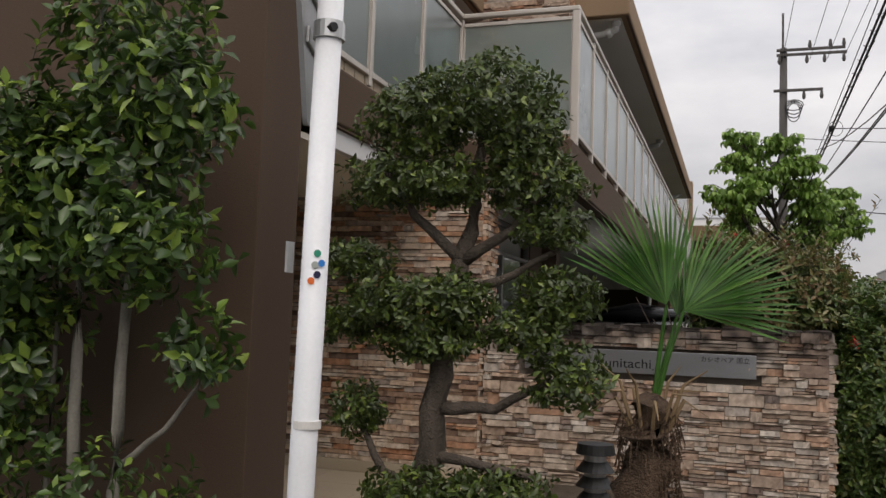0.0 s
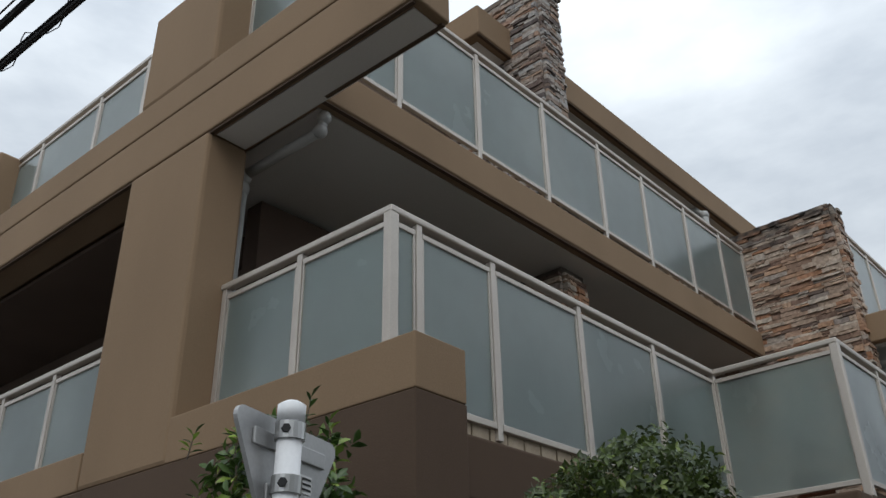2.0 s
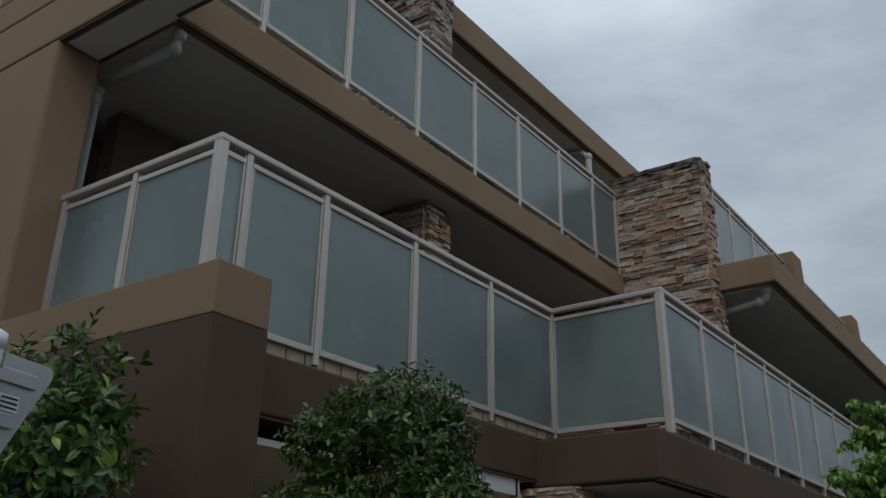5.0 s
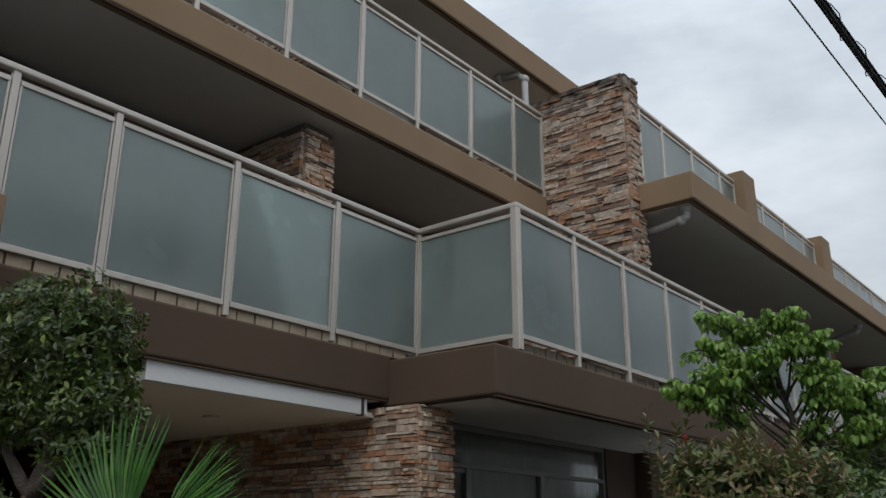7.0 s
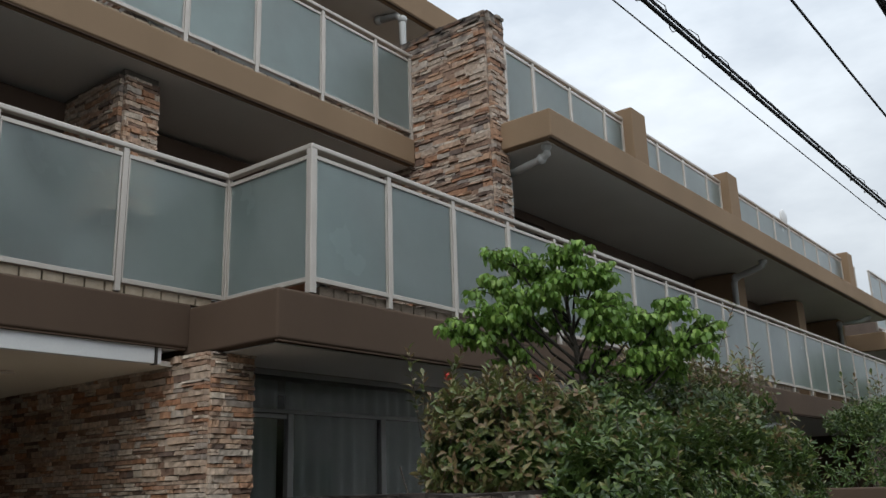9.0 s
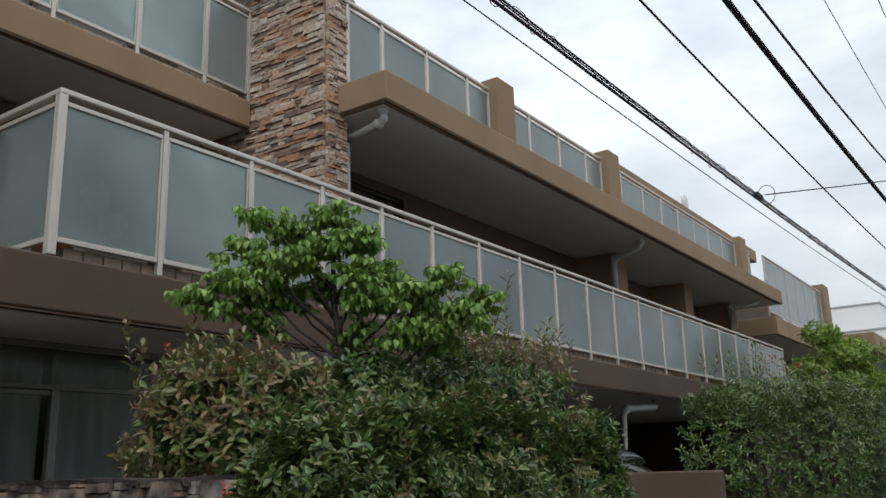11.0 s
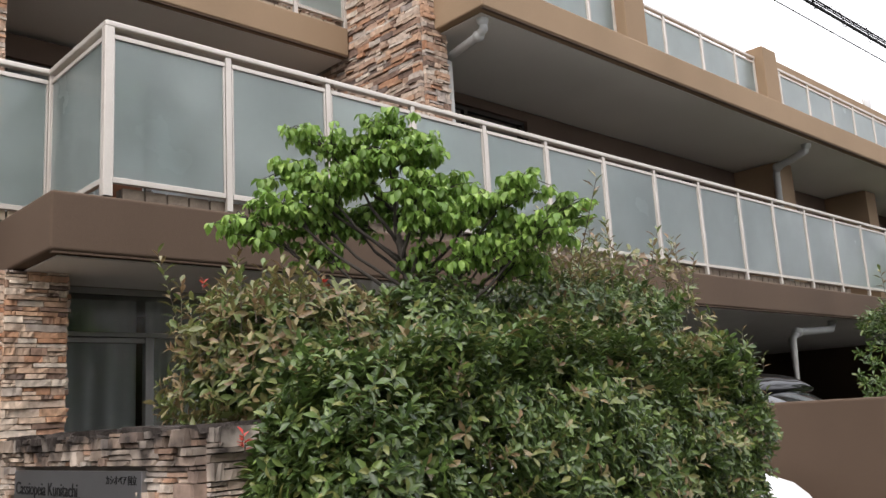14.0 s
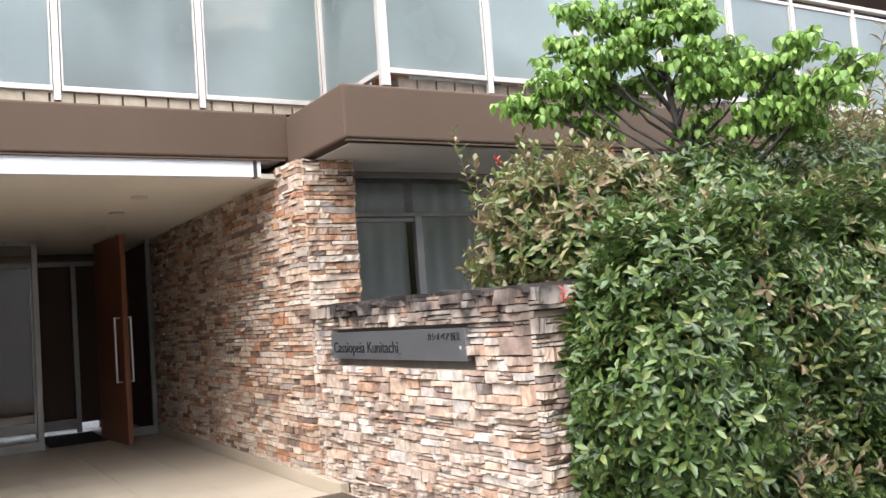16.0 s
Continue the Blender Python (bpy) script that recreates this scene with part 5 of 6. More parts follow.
# tall clipped shrub before the brown wall
shrub = tree_thing("clipped_evergreen_shrub", "tall glossy evergreen shrub with bare pale stems before the brown wall", "shrub")
for pts in ([(-2.56, 3.15, 0.18), (-2.52, 3.12, 0.9), (-2.55, 3.12, 1.7), (-2.5, 3.15, 2.6)], [(-2.33, 3.1, 0.18), (-2.30, 3.08, 0.9), (-2.32, 3.1, 1.6), (-2.25, 3.15, 2.5)],
            [(-2.30, 3.1, 1.0), (-2.1, 3.08, 1.15), (-1.95, 3.1, 1.35)], [(-3.0, 3.2, 0.18), (-3.0, 3.2, 1.4), (-2.95, 3.2, 2.5)], [(-2.7, 3.2, 0.18), (-2.72, 3.2, 1.3), (-2.7, 3.2, 2.4)]):
    limb(shrub, pts, [0.028, 0.025, 0.02, 0.012][:len(pts)] if len(pts) == 4 else [0.014, 0.011, 0.006], PALEBARK, "stem")
crown(shrub, [((-2.38, 3.12, 2.5), (0.34, 0.32, 0.40)), ((-2.1, 3.05, 2.35), (0.22, 0.25, 0.28)), ((-2.5, 3.1, 2.05), (0.5, 0.36, 0.36)), ((-2.2, 3.0, 1.8), (0.28, 0.3, 0.2)),
              ((-2.85, 3.1, 2.08), (0.36, 0.34, 0.34)), ((-2.78, 3.02, 2.28), (0.3, 0.28, 0.18)), ((-2.75, 3.1, 1.85), (0.4, 0.34, 0.3)), ((-1.97, 3.08, 1.45), (0.13, 0.16, 0.2)), ((-2.95, 3.15, 1.35), (0.35, 0.3, 0.4)),
              ((-3.3, 3.2, 1.75), (0.4, 0.35, 0.5))], 0.073, LEAF_SHRUB, 720, "glossy dark green leaves", 0.46, 0.9, seed=1, depth=0.5)
crown(shrub, [((-2.5, 3.1, 0.85), (0.5, 0.3, 0.3)), ((-2.05, 3.05, 0.8), (0.25, 0.25, 0.2)), ((-3.0, 3.1, 1.0), (0.4, 0.3, 0.5))], 0.06, LEAF_SHRUB, 300, "sparse lower leaves", 0.46, 0.9, seed=9, depth=0.7, name="lower_crown")
shoots(shrub, [(-2.35 + 0.35 * math.sin(k * 2.1), 3.0 + 0.15 * math.cos(k * 1.7), 2.62 + 0.12 * math.sin(k)) for k in range(12)], LEAF_SHRUB, 0.065, 5, n=9, rise=0.17)

# cloud-pruned tree
cloud = tree_thing("cloud_pruned_tree", "cloud-pruned evergreen tree with dense leaf pads on bent limbs", "tree")
limb(cloud, [(-1.42, 4.05, 0.28), (-1.40, 4.05, 0.9), (-1.36, 4.05, 1.35), (-1.30, 4.08, 1.75), (-1.25, 4.1, 2.1), (-1.22, 4.1, 2.45)], [0.075, 0.065, 0.056, 0.045, 0.032, 0.02], BARK, "trunk")
for pts, r in (([(-1.35, 4.05, 1.4), (-1.6, 4.0, 1.52), (-1.78, 4.0, 1.62)], [0.03, 0.02, 0.012]), ([(-1.28, 4.08, 1.85), (-1.5, 4.05, 2.05), (-1.65, 4.05, 2.25)], [0.03, 0.02, 0.012]),
               ([(-1.28, 4.08, 1.85), (-1.05, 4.1, 2.0), (-0.9, 4.1, 2.2)], [0.03, 0.02, 0.012]), ([(-1.38, 4.05, 1.2), (-1.1, 4.0, 1.22), (-0.85, 4.0, 1.35)], [0.032, 0.022, 0.014]),
               ([(-1.30, 4.08, 1.7), (-1.05, 4.1, 1.8), (-0.8, 4.12, 1.95)], [0.026, 0.018, 0.01]), ([(-1.41, 4.05, 0.85), (-1.6, 4.0, 0.92), (-1.72, 4.0, 1.12)], [0.028, 0.02, 0.012]),
               ([(-1.40, 4.05, 1.0), (-1.15, 3.98, 0.98), (-0.9, 3.95, 0.95)], [0.026, 0.02, 0.012]), ([(-1.36, 4.05, 1.5), (-1.1, 4.02, 1.55), (-0.9, 4.0, 1.66)], [0.026, 0.018, 0.012])):
    limb(cloud, pts, r)
crown(cloud, [((-1.17, 4.08, 2.58), (0.32, 0.3, 0.21)), ((-1.5, 4.05, 2.48), (0.28, 0.28, 0.2)), ((-1.0, 4.1, 2.42), (0.2, 0.25, 0.2)), ((-1.62, 4.05, 2.22), (0.24, 0.26, 0.15)), ((-1.35, 4.0, 2.2), (0.2, 0.24, 0.13)),
              ((-0.98, 4.1, 2.2), (0.26, 0.25, 0.15)), ((-0.88, 4.1, 2.0), (0.17, 0.2, 0.1)), ((-1.78, 4.05, 1.85), (0.18, 0.2, 0.1)), ((-1.5, 4.0, 1.66), (0.28, 0.26, 0.14)), ((-1.75, 4.0, 1.58), (0.18, 0.2, 0.12)),
              ((-1.25, 3.98, 1.68), (0.16, 0.2, 0.12)), ((-1.4, 3.98, 1.5), (0.22, 0.22, 0.1)), ((-0.84, 4.05, 1.7), (0.2, 0.2, 0.13)), ((-0.98, 4.0, 1.55), (0.22, 0.2, 0.1)), ((-0.78, 4.0, 1.36), (0.2, 0.2, 0.13)),
              ((-1.72, 4.0, 1.18), (0.13, 0.14, 0.14)), ((-1.05, 3.95, 0.9), (0.24, 0.2, 0.08)), ((-1.42, 3.9, 0.86), (0.22, 0.2, 0.1)), ((-1.25, 3.85, 0.78), (0.24, 0.2, 0.1))],
      0.038, LEAF_TOPIARY, 3000, "small glossy dark leaves", 0.5, 0.8, seed=2, depth=0.55)

# fan palm
palm = tree_thing("fan_palm", "small fan palm with hairy brown trunk and stiff green fans", "palm")
limb(palm, [(-0.46, 3.83, 0.28), (-0.46, 3.83, 0.7), (-0.46, 3.83, 1.06), (-0.44, 3.83, 1.24)], [0.105, 0.11, 0.11, 0.07], FIBRE, "trunk")
hair = bmesh.new()
g = random.Random(4)
for k in range(900):
    a, z = g.uniform(0, 6.28), g.uniform(0.3, 1.2)
    r = 0.1
    p = Vector((-0.46 + r * math.cos(a), 3.83 + r * math.sin(a), z))
    tube_bm([tuple(p), tuple(p + Vector((math.cos(a) * 0.012, math.sin(a) * 0.012, 0.012))), tuple(p + Vector((math.cos(a) * g.uniform(0.012, 0.04), math.sin(a) * g.uniform(0.012, 0.04), g.uniform(-0.09, 0.03))))], [0.004, 0.003, 0.001], 4, hair)
tagged(part("trunk_hair", hair, FIBRE, palm), kind="stuff")


def fan(hub, axis, size, spread_deg, n, roll, tilt, seed):
    """One fan leaf: folded blades round a hub, in a plane spanned by axis and across."""
    g2 = random.Random(seed)
    ax = Vector(axis).normalized()
    side = ax.cross(Vector((0, -0.9, 0.45))).normalized()
    side = Matrix.Rotation(radians(roll), 3, ax) @ side
    nor = side.cross(ax)
    vs, fs = [], []
    for k in range(n):
        a = radians(-spread_deg / 2 + spread_deg * k / (n - 1))
        d = (ax * math.cos(a) + side * math.sin(a) + nor * (tilt * (abs(a) / 3) + g2.uniform(-0.03, 0.03))).normalized()
        w = (side * math.cos(a) - ax * math.sin(a))
        L = size * (0.86 + 0.14 * math.cos(a)) * g2.uniform(0.93, 1.04)
        h = Vector(hub)
        droop = nor * (-0.10 * L * g2.uniform(0.2, 1.0))
        half = 0.5 * radians(spread_deg / (n - 1)) * L * 0.5
        b = len(vs)
        vs += [h, h + d * L * 0.5 + w * half + nor * 0.008, h + d * L * 0.5 - nor * 0.01, h + d * L * 0.5 - w * half + nor * 0.008, h + d * L * 0.8 + w * half * 0.6 + droop * 0.4, h + d * L * 0.8 - w * half * 0.6 + droop * 0.4, h + d * L + droop]
        fs += [b, b + 1, b + 2, b, b + 2, b + 3, b + 1, b + 4, b + 2, b + 2, b + 4, b + 5, b + 2, b + 5, b + 3, b + 4, b + 6, b + 5]
    ob = new("fan_leaf", raw_mesh("fan_leaf", np.array([tuple(v) for v in vs]), np.array(fs), 3, LEAF_PALM))
    ob.parent = palm
    part("stalk", tube_bm([(-0.45, 3.83, 1.2), tuple(Vector((-0.45, 3.83, 1.2)).lerp(Vector(hub), 0.5) + Vector((0, 0, 0.02))), tuple(hub)], [0.012, 0.009, 0.006], 6), LEAF_PALM, palm)


fan((-0.40, 3.79, 1.62), (-0.24, -0.06, 0.55), 0.44, 84, 24, 10, 0.1, 1)
fan((-0.34, 3.86, 1.60), (0.60, 0.08, 0.42), 0.44, 112, 30, -8, 0.1, 2)
fan((-0.37, 3.94, 1.58), (0.2, 0.5, 0.75), 0.33, 70, 16, 0, 0.2, 3)
dry = bmesh.new()
for k in range(14):
    a = k * 0.55
    tube_bm([(-0.46 + 0.07 * math.cos(a), 3.83 + 0.07 * math.sin(a), 1.14), (-0.46 + 0.13 * math.cos(a), 3.83 + 0.13 * math.sin(a), 1.26 + 0.03 * (k % 3)), (-0.46 + 0.22 * math.cos(a), 3.83 + 0.22 * math.sin(a), 1.20 + 0.09 * (k % 3))], [0.008, 0.006, 0.002], 5, dry)
tagged(part("dry_leaf_growth", dry, LEAF_DRY, palm), kind="stuff")

# photinia hedge by the name wall
hedge = tree_thing("photinia_hedge", "tall dense photinia hedge with bronze and red young leaves", "hedge")
p1, o1 = hedge_points(82000, -0.4, 1.14, 7.9, 11.45, 0.3, 2.12, 3, 0.36, 0.085)
p2, o2 = shell_points(10000, (0.12, 8.25, 1.9), (0.58, 0.5, 0.42), 0.5, 0.15, seed=61)
p3, o3 = shell_points(9000, (0.35, 10.4, 2.15), (0.75, 0.85, 0.42), 0.5, 0.15, seed=62)
p4, o4 = shell_points(12000, (1.0, 7.95, 1.05), (0.38, 0.5, 0.9), 0.5, 0.12, seed=63)
p5, o5 = shell_points(6500, (0.76, 7.70, 0.95), (0.17, 0.17, 0.80), 0.6, 0.10, seed=67)
p7, o7 = shell_points(5000, (0.38, 9.0, 2.12), (0.45, 0.5, 0.30), 0.6, 0.15, seed=68)
leafy("crown", np.concatenate([p1, p2, p3, p4, p5, p7]), np.concatenate([o1, o2, o3, o4, o5, o7]), 0.069, LEAF_PHOTINIA, hedge, "glossy dark green pointed leaves", 0.42, 0.75, 0.18, 3, 0.4, 6)
p6, o6 = hedge_points(16000, -0.5, 0.86, 8.15, 11.2, 0.3, 1.86, 7, 0.4, 0.05)
leafy("inner_foliage", p6, o6, 0.10, LEAF_PHOTINIA, hedge, "", 0.45, 0.8, 0.18, 13, 0.2, 0)
dark_core(hedge, -0.7, 0.75, 8.0, 11.4, 0.3, 2.0)
g3 = np.random.default_rng(21)
spots = [(g3.uniform(-0.3, 0.55), g3.uniform(7.75, 8.75), g3.uniform(1.9, 2.2)) for _ in range(70)]
shoots(hedge, spots, LEAF_YOUNG, 0.075, 22, n=15, rise=0.30)
shoots(hedge, [(-0.46, 8.0, 2.0), (-0.40, 7.86, 2.02), (-0.34, 8.1, 2.05), (-0.5, 8.12, 1.92), (-0.28, 7.9, 2.05), (-0.1, 7.85, 2.1)], LEAF_YOUNG, 0.085, 27, n=22, rise=0.52)
spots = [(g3.uniform(-0.2, 0.95), g3.uniform(9.7, 11.4), g3.uniform(2.15, 2.5)) for _ in range(75)]
shoots(hedge, spots, LEAF_YOUNG, 0.075, 26, n=15, rise=0.42)
y1_, w1_ = shell_points(4200, (0.15, 8.1, 1.93), (0.62, 0.5, 0.46), 0.12, 0.15, seed=64)
y2_, w2_ = shell_points(1300, (0.4, 10.6, 2.2), (0.75, 0.9, 0.46), 0.12, 0.15, seed=65)
y3_, w3_ = hedge_points(2600, -0.2, 1.2, 7.85, 11.0, 0.5, 2.15, 3, 0.06, 0.085)
leafy("young_foliage", np.concatenate([y1_, y2_, y3_]), np.concatenate([w1_, w2_, w3_]), 0.072, LEAF_YOUNG, hedge, "bronze young leaves", 0.40, 0.6, 0.1, 66, 0.5, 5)
spots = [(1.12 + g3.uniform(-0.1, 0.08), g3.uniform(7.8, 11.6), g3.uniform(0.4, 2.0)) for _ in range(110)]
shoots(hedge, spots, LEAF_YOUNG, 0.068, 23, "bronze_side_foliage", 6, 0.14)
reds = [(0.745, 7.52, 1.54), (0.76, 7.525, 1.51), (0.95, 7.72, 0.75), (-0.12, 7.8, 2.36), (0.9, 7.66, 1.30), (0.55, 9.9, 2.52), (0.6, 11.0, 2.6), (0.3, 8.3, 2.34)]
shoots(hedge, reds, LEAF_RED, 0.052, 24, "red_foliage", 5, 0.05)

# dogwood rising out of the hedge
dog = tree_thing("dogwood_tree", "small dogwood with broad curling bright green leaves", "tree")
TRUNK = [(0.35, 8.95, 0.3), (0.36, 8.93, 1.4), (0.34, 8.92, 2.2), (0.24, 8.9, 2.7), (0.12, 9.0, 3.15), (0.06, 9.06, 3.36)]
limb(dog, TRUNK, [0.055, 0.046, 0.034, 0.022, 0.012, 0.006], DOGBARK, "trunk")


def on_trunk(z):
    for p, q in zip(TRUNK, TRUNK[1:]):
        if z <= q[2]:
            return Vector(p).lerp(Vector(q), (z - p[2]) / (q[2] - p[2]))
    return Vector(TRUNK[-1])


g4 = random.Random(17)
twigs = bmesh.new()
at, ah, upv = [], [], []
# tufts: place along the crown's long way, height, tips; their depth across it is drawn at random
for along, cz, n in ((-0.60, 3.41, 7), (-0.36, 3.32, 11), (-0.10, 3.40, 11), (-0.12, 3.19, 12), (0.07, 3.22, 10), (-0.73, 3.14, 8), (-0.54, 3.02, 11), (-0.34, 3.10, 11), (-0.80, 2.91, 9), (-0.58, 2.86, 11),
                     (-0.98, 2.83, 6), (-0.86, 2.75, 7), (-0.57, 2.66, 8), (-0.36, 2.86, 11), (-0.18, 2.95, 12), (0.03, 2.98, 12), (0.24, 3.05, 11), (0.08, 2.80, 11), (0.27, 2.83, 11), (0.46, 2.91, 11),
                     (0.69, 2.98, 10), (0.94, 2.85, 8), (0.79, 2.71, 10), (0.59, 2.78, 10), (0.51, 2.62, 9), (0.69, 2.56, 9), (0.32, 2.58, 8), (0.05, 2.60, 6), (0.36, 2.25, 6)):
    deep = g4.uniform(-0.24, 0.24)
    centre = Vector((0.3 + 0.62 * along - 0.784 * deep, 8.95 + 0.784 * along + 0.62 * deep, cz))
    foot = on_trunk(max(2.0, cz - 0.5 * (centre - on_trunk(cz)).length - 0.25))
    knee = foot.lerp(centre, 0.55) + Vector((0, 0, -0.05))
    limb(dog, [tuple(foot), tuple(knee), tuple(centre)], [0.013, 0.009, 0.004], DOGBARK)
    for _ in range(int(n * 3.4)):
        a, rr = g4.uniform(0, 6.283), math.sqrt(g4.random()) * 0.18
        tip = centre + Vector((rr * math.cos(a), rr * math.sin(a), g4.uniform(-0.08, 0.07) - 0.9 * rr * rr))
        root = knee.lerp(centre, g4.uniform(0.4, 1.0))
        tube_bm([tuple(root), tuple(root.lerp(tip, 0.6) + Vector((0, 0, 0.02))), tuple(tip)], [0.004, 0.003, 0.002], 4, twigs)
        a0 = g4.uniform(0, 6.283)
        for k in range(8):
            b = a0 + k * 1.5708 + g4.uniform(-0.4, 0.4)
            back_ = 0 if k < 4 else g4.uniform(0.03, 0.09)
            at.append(tuple(tip.lerp(root, back_ / max(0.05, (tip - root).length))))
            ah.append((math.cos(b), math.sin(b), g4.uniform(-1.3, 0.1)))
            upv.append((0.3 * g4.uniform(-1, 1), 0.3 * g4.uniform(-1, 1), 1.0))
tagged(part("twig_growth", twigs, DOGBARK, dog), kind="stuff")
at, ah, upv = np.array(at), np.array(ah), np.array(upv)
lengths = 0.061 * np.random.default_rng(6).uniform(0.7, 1.2, len(at))
dog_crown = new("crown", leaves("crown", at, ah, upv, lengths, lengths * 0.62, LEAF_DOGWOOD, 0.30, 0.55, 0.40))
dog_crown.parent = dog
tagged(tagged(dog_crown, "broad drooping bright green leaves"), kind="stuff")

# long hedge beyond the cars, and trees behind it
hedge2 = tree_thing("long_hedge", "long dense dark green hedge beside the street", "hedge")
p1, o1 = hedge_points(76000, -0.35, 1.82, 17.0, 29.5, 0.1, 2.7, 8, 0.35, 0.12)
p2, o2 = shell_points(7500, (0.3, 20.5, 2.6), (0.95, 2.4, 0.5), 0.5, 0.15, seed=71)
leafy("crown", np.concatenate([p1, p2]), np.concatenate([o1, o2]), 0.085, LEAF_PHOTINIA, hedge2, "dark green pointed leaves", 0.38, 0.75, 0.18, 8, 0.3, 6)
dark_core(hedge2, -0.1, 0.9, 17.3, 29.2, 0.15, 2.4)
p1, o1 = hedge_points(14000, -0.2, 1.95, 29.4, 41.0, 0.1, 2.3, 9, 0.4, 0.12)
leafy("far_crown", p1, o1, 0.12, LEAF_PHOTINIA, hedge2, "dark green leaves", 0.42, 0.75, 0.18, 9, 0.3, 5)
spots = [(g3.uniform(-0.2, 1.1), g3.uniform(17.2, 24.0), g3.uniform(2.6, 3.0)) for _ in range(60)]
shoots(hedge2, spots, LEAF_YOUNG, 0.1, 32, n=8, rise=0.35)
shoots(hedge2, [(0.4, 19.5, 3.2), (0.6, 20.4, 3.15), (0.9, 22.0, 2.95)], LEAF_RED, 0.1, 33, "red_growth", 6, 0.1)
for k, (x, y, s, label) in enumerate(((0.1, 27.0, 1.0, "bright green young tree above the long hedge"), (0.55, 31.5, 0.80, "bright green young tree at the hedge's far end"), (0.9, 36.0, 0.74, "yellow-green tree near the white house"))):
    tr = tree_thing("street_tree", label, "tree")
    limb(tr, [(x, y, 0.0), (x + 0.05, y, 2.0), (x, y + 0.1, 4.2 * s)], [0.09, 0.07, 0.03], BARK, "trunk")
    for a in range(4):
        limb(tr, [(x + 0.03, y, 2.0 + 0.3 * a), (x + 0.6 * math.cos(a * 1.7), y + 0.6 * math.sin(a * 1.7), 2.8 + 0.4 * a)], [0.03, 0.012])
    cl = [((x + 0.5 * math.cos(a * 2.4), y + 0.7 * math.sin(a * 2.4), (2.75 + 0.25 * a) * s), (0.95 - 0.07 * a, 1.0 - 0.07 * a, 0.36)) for a in range(8)]
    crown(tr, cl, 0.14, LEAF_TREE, 200, "fresh green leaves", 0.5, 0.8, 0.3, 40 + k, 0.7)

# ---------- balcony things that show through the frosted panes ----------
def potted(x, y, z, h, label, seed):
    p = empty("potted_shrub", label, "potted plant", (x, y, z), "balcony plants")
    part("pot", tube_bm([(0, 0, 0), (0, 0, 0.04), (0, 0, 0.26), (0, 0, 0.3)], [0.10, 0.12, 0.16, 0.165], 18), POT, p, smooth=True)
    part("stem", tube_bm([(0, 0, 0.28), (0.02, 0, 0.28 + h * 0.5)], [0.015, 0.008], 6), BARK, p)
    crown(p, [((0, 0, 0.3 + h * 0.45), (0.2, 0.2, h * 0.3)), ((0.06, 0.03, 0.3 + h * 0.75), (0.15, 0.15, h * 0.25))], 0.06, LEAF_TOPIARY, 500, "", 0.45, 0.8, seed=seed)


POT = varied("terracotta", (0.26, 0.095, 0.055), (0.34, 0.14, 0.085), 5.0, 80, (0.7, 0.9), 0.2)
potted(-1.95, 8.12, 3.19, 0.85, "dark leafy shrub in a terracotta pot on the balcony", 81)
potted(-2.76, 6.28, 3.19, 0.85, "green leafy shrub in a terracotta pot behind frosted glass", 82)
potted(-2.78, 5.95, 3.19, 0.62, "low leafy shrub in a terracotta pot behind frosted glass", 83)


# ---------- pieces: kerb tiles, paving, ledge stones ----------
def tile_row(name, label, x0, y0, y1, z0, z1, mat, step, out, parent=None):
    """A row of small upright kerb tiles under a balcony rail; their outer face at x0."""
    base = thing(name, box_bm(x0 - 0.08, x0 - 0.012, y0, y1, z0, z1 - 0.006), MORTAR, label, "kerb", kind="structure")
    me = mesh_of("kerb_tile", box_bm(-0.012, 0.012, -0.5, 0.5, -0.5, 0.5, 0.0), mat)
    g = random.Random(int(y0 * 10))
    y = y0
    while y < y1 - step * 0.5:
        ob = new("kerb_tile", me)
        ob.parent = base
        ob.location = (x0 + g.uniform(-0.002, 0.002), y + step / 2, (z0 + z1) / 2)
        ob.scale = (1, step - 0.016, z1 - z0 - g.uniform(0, 0.008))
        y += step
    return base


tile_row("tile_kerb", "row of beige kerb tiles under the balcony rail", -2.55, 4.05, 7.73, 3.218, 3.295, KERBTILE, 0.165, 1)
tile_row("tile_kerb", "row of beige kerb tiles in a shade-darkened brown under the balcony rail", -1.50, 7.93, 20.0, 3.188, 3.275, KERBSHADE, 0.165, 1)
tile_row("tile_kerb", "row of weathered beige kerb tiles under the upper balcony rail", -3.48, 4.2, 11.35, 6.138, 6.20, KERBTILE, 0.165, 1)

pav = mesh_of("paving_tile", box_bm(-0.5, 0.5, -0.5, 0.5, -0.5, 0.5), TILE)
for i in range(12):
    for j in range(6):
        ob = new("paving_tile", pav)
        ob.parent = floor
        ob.location = (-1.91 - 0.598 * i, 4.352 + 0.546 * j, 0.2925)
        ob.scale = (0.594, 0.542, 0.015)


# the front plants, set out from the street corner
for plant, shift, size in ((shrub, (0.045, -0.072, 0.05), 1.0), (cloud, (0.022, -0.065, 0.075), 0.98), (palm, (0.055, -0.083, 0.05), 1.03)):
    plant.matrix_world = Matrix.Translation(shift) @ Matrix.Scale(size, 4) @ plant.matrix_world

STONE_MESHES = {}


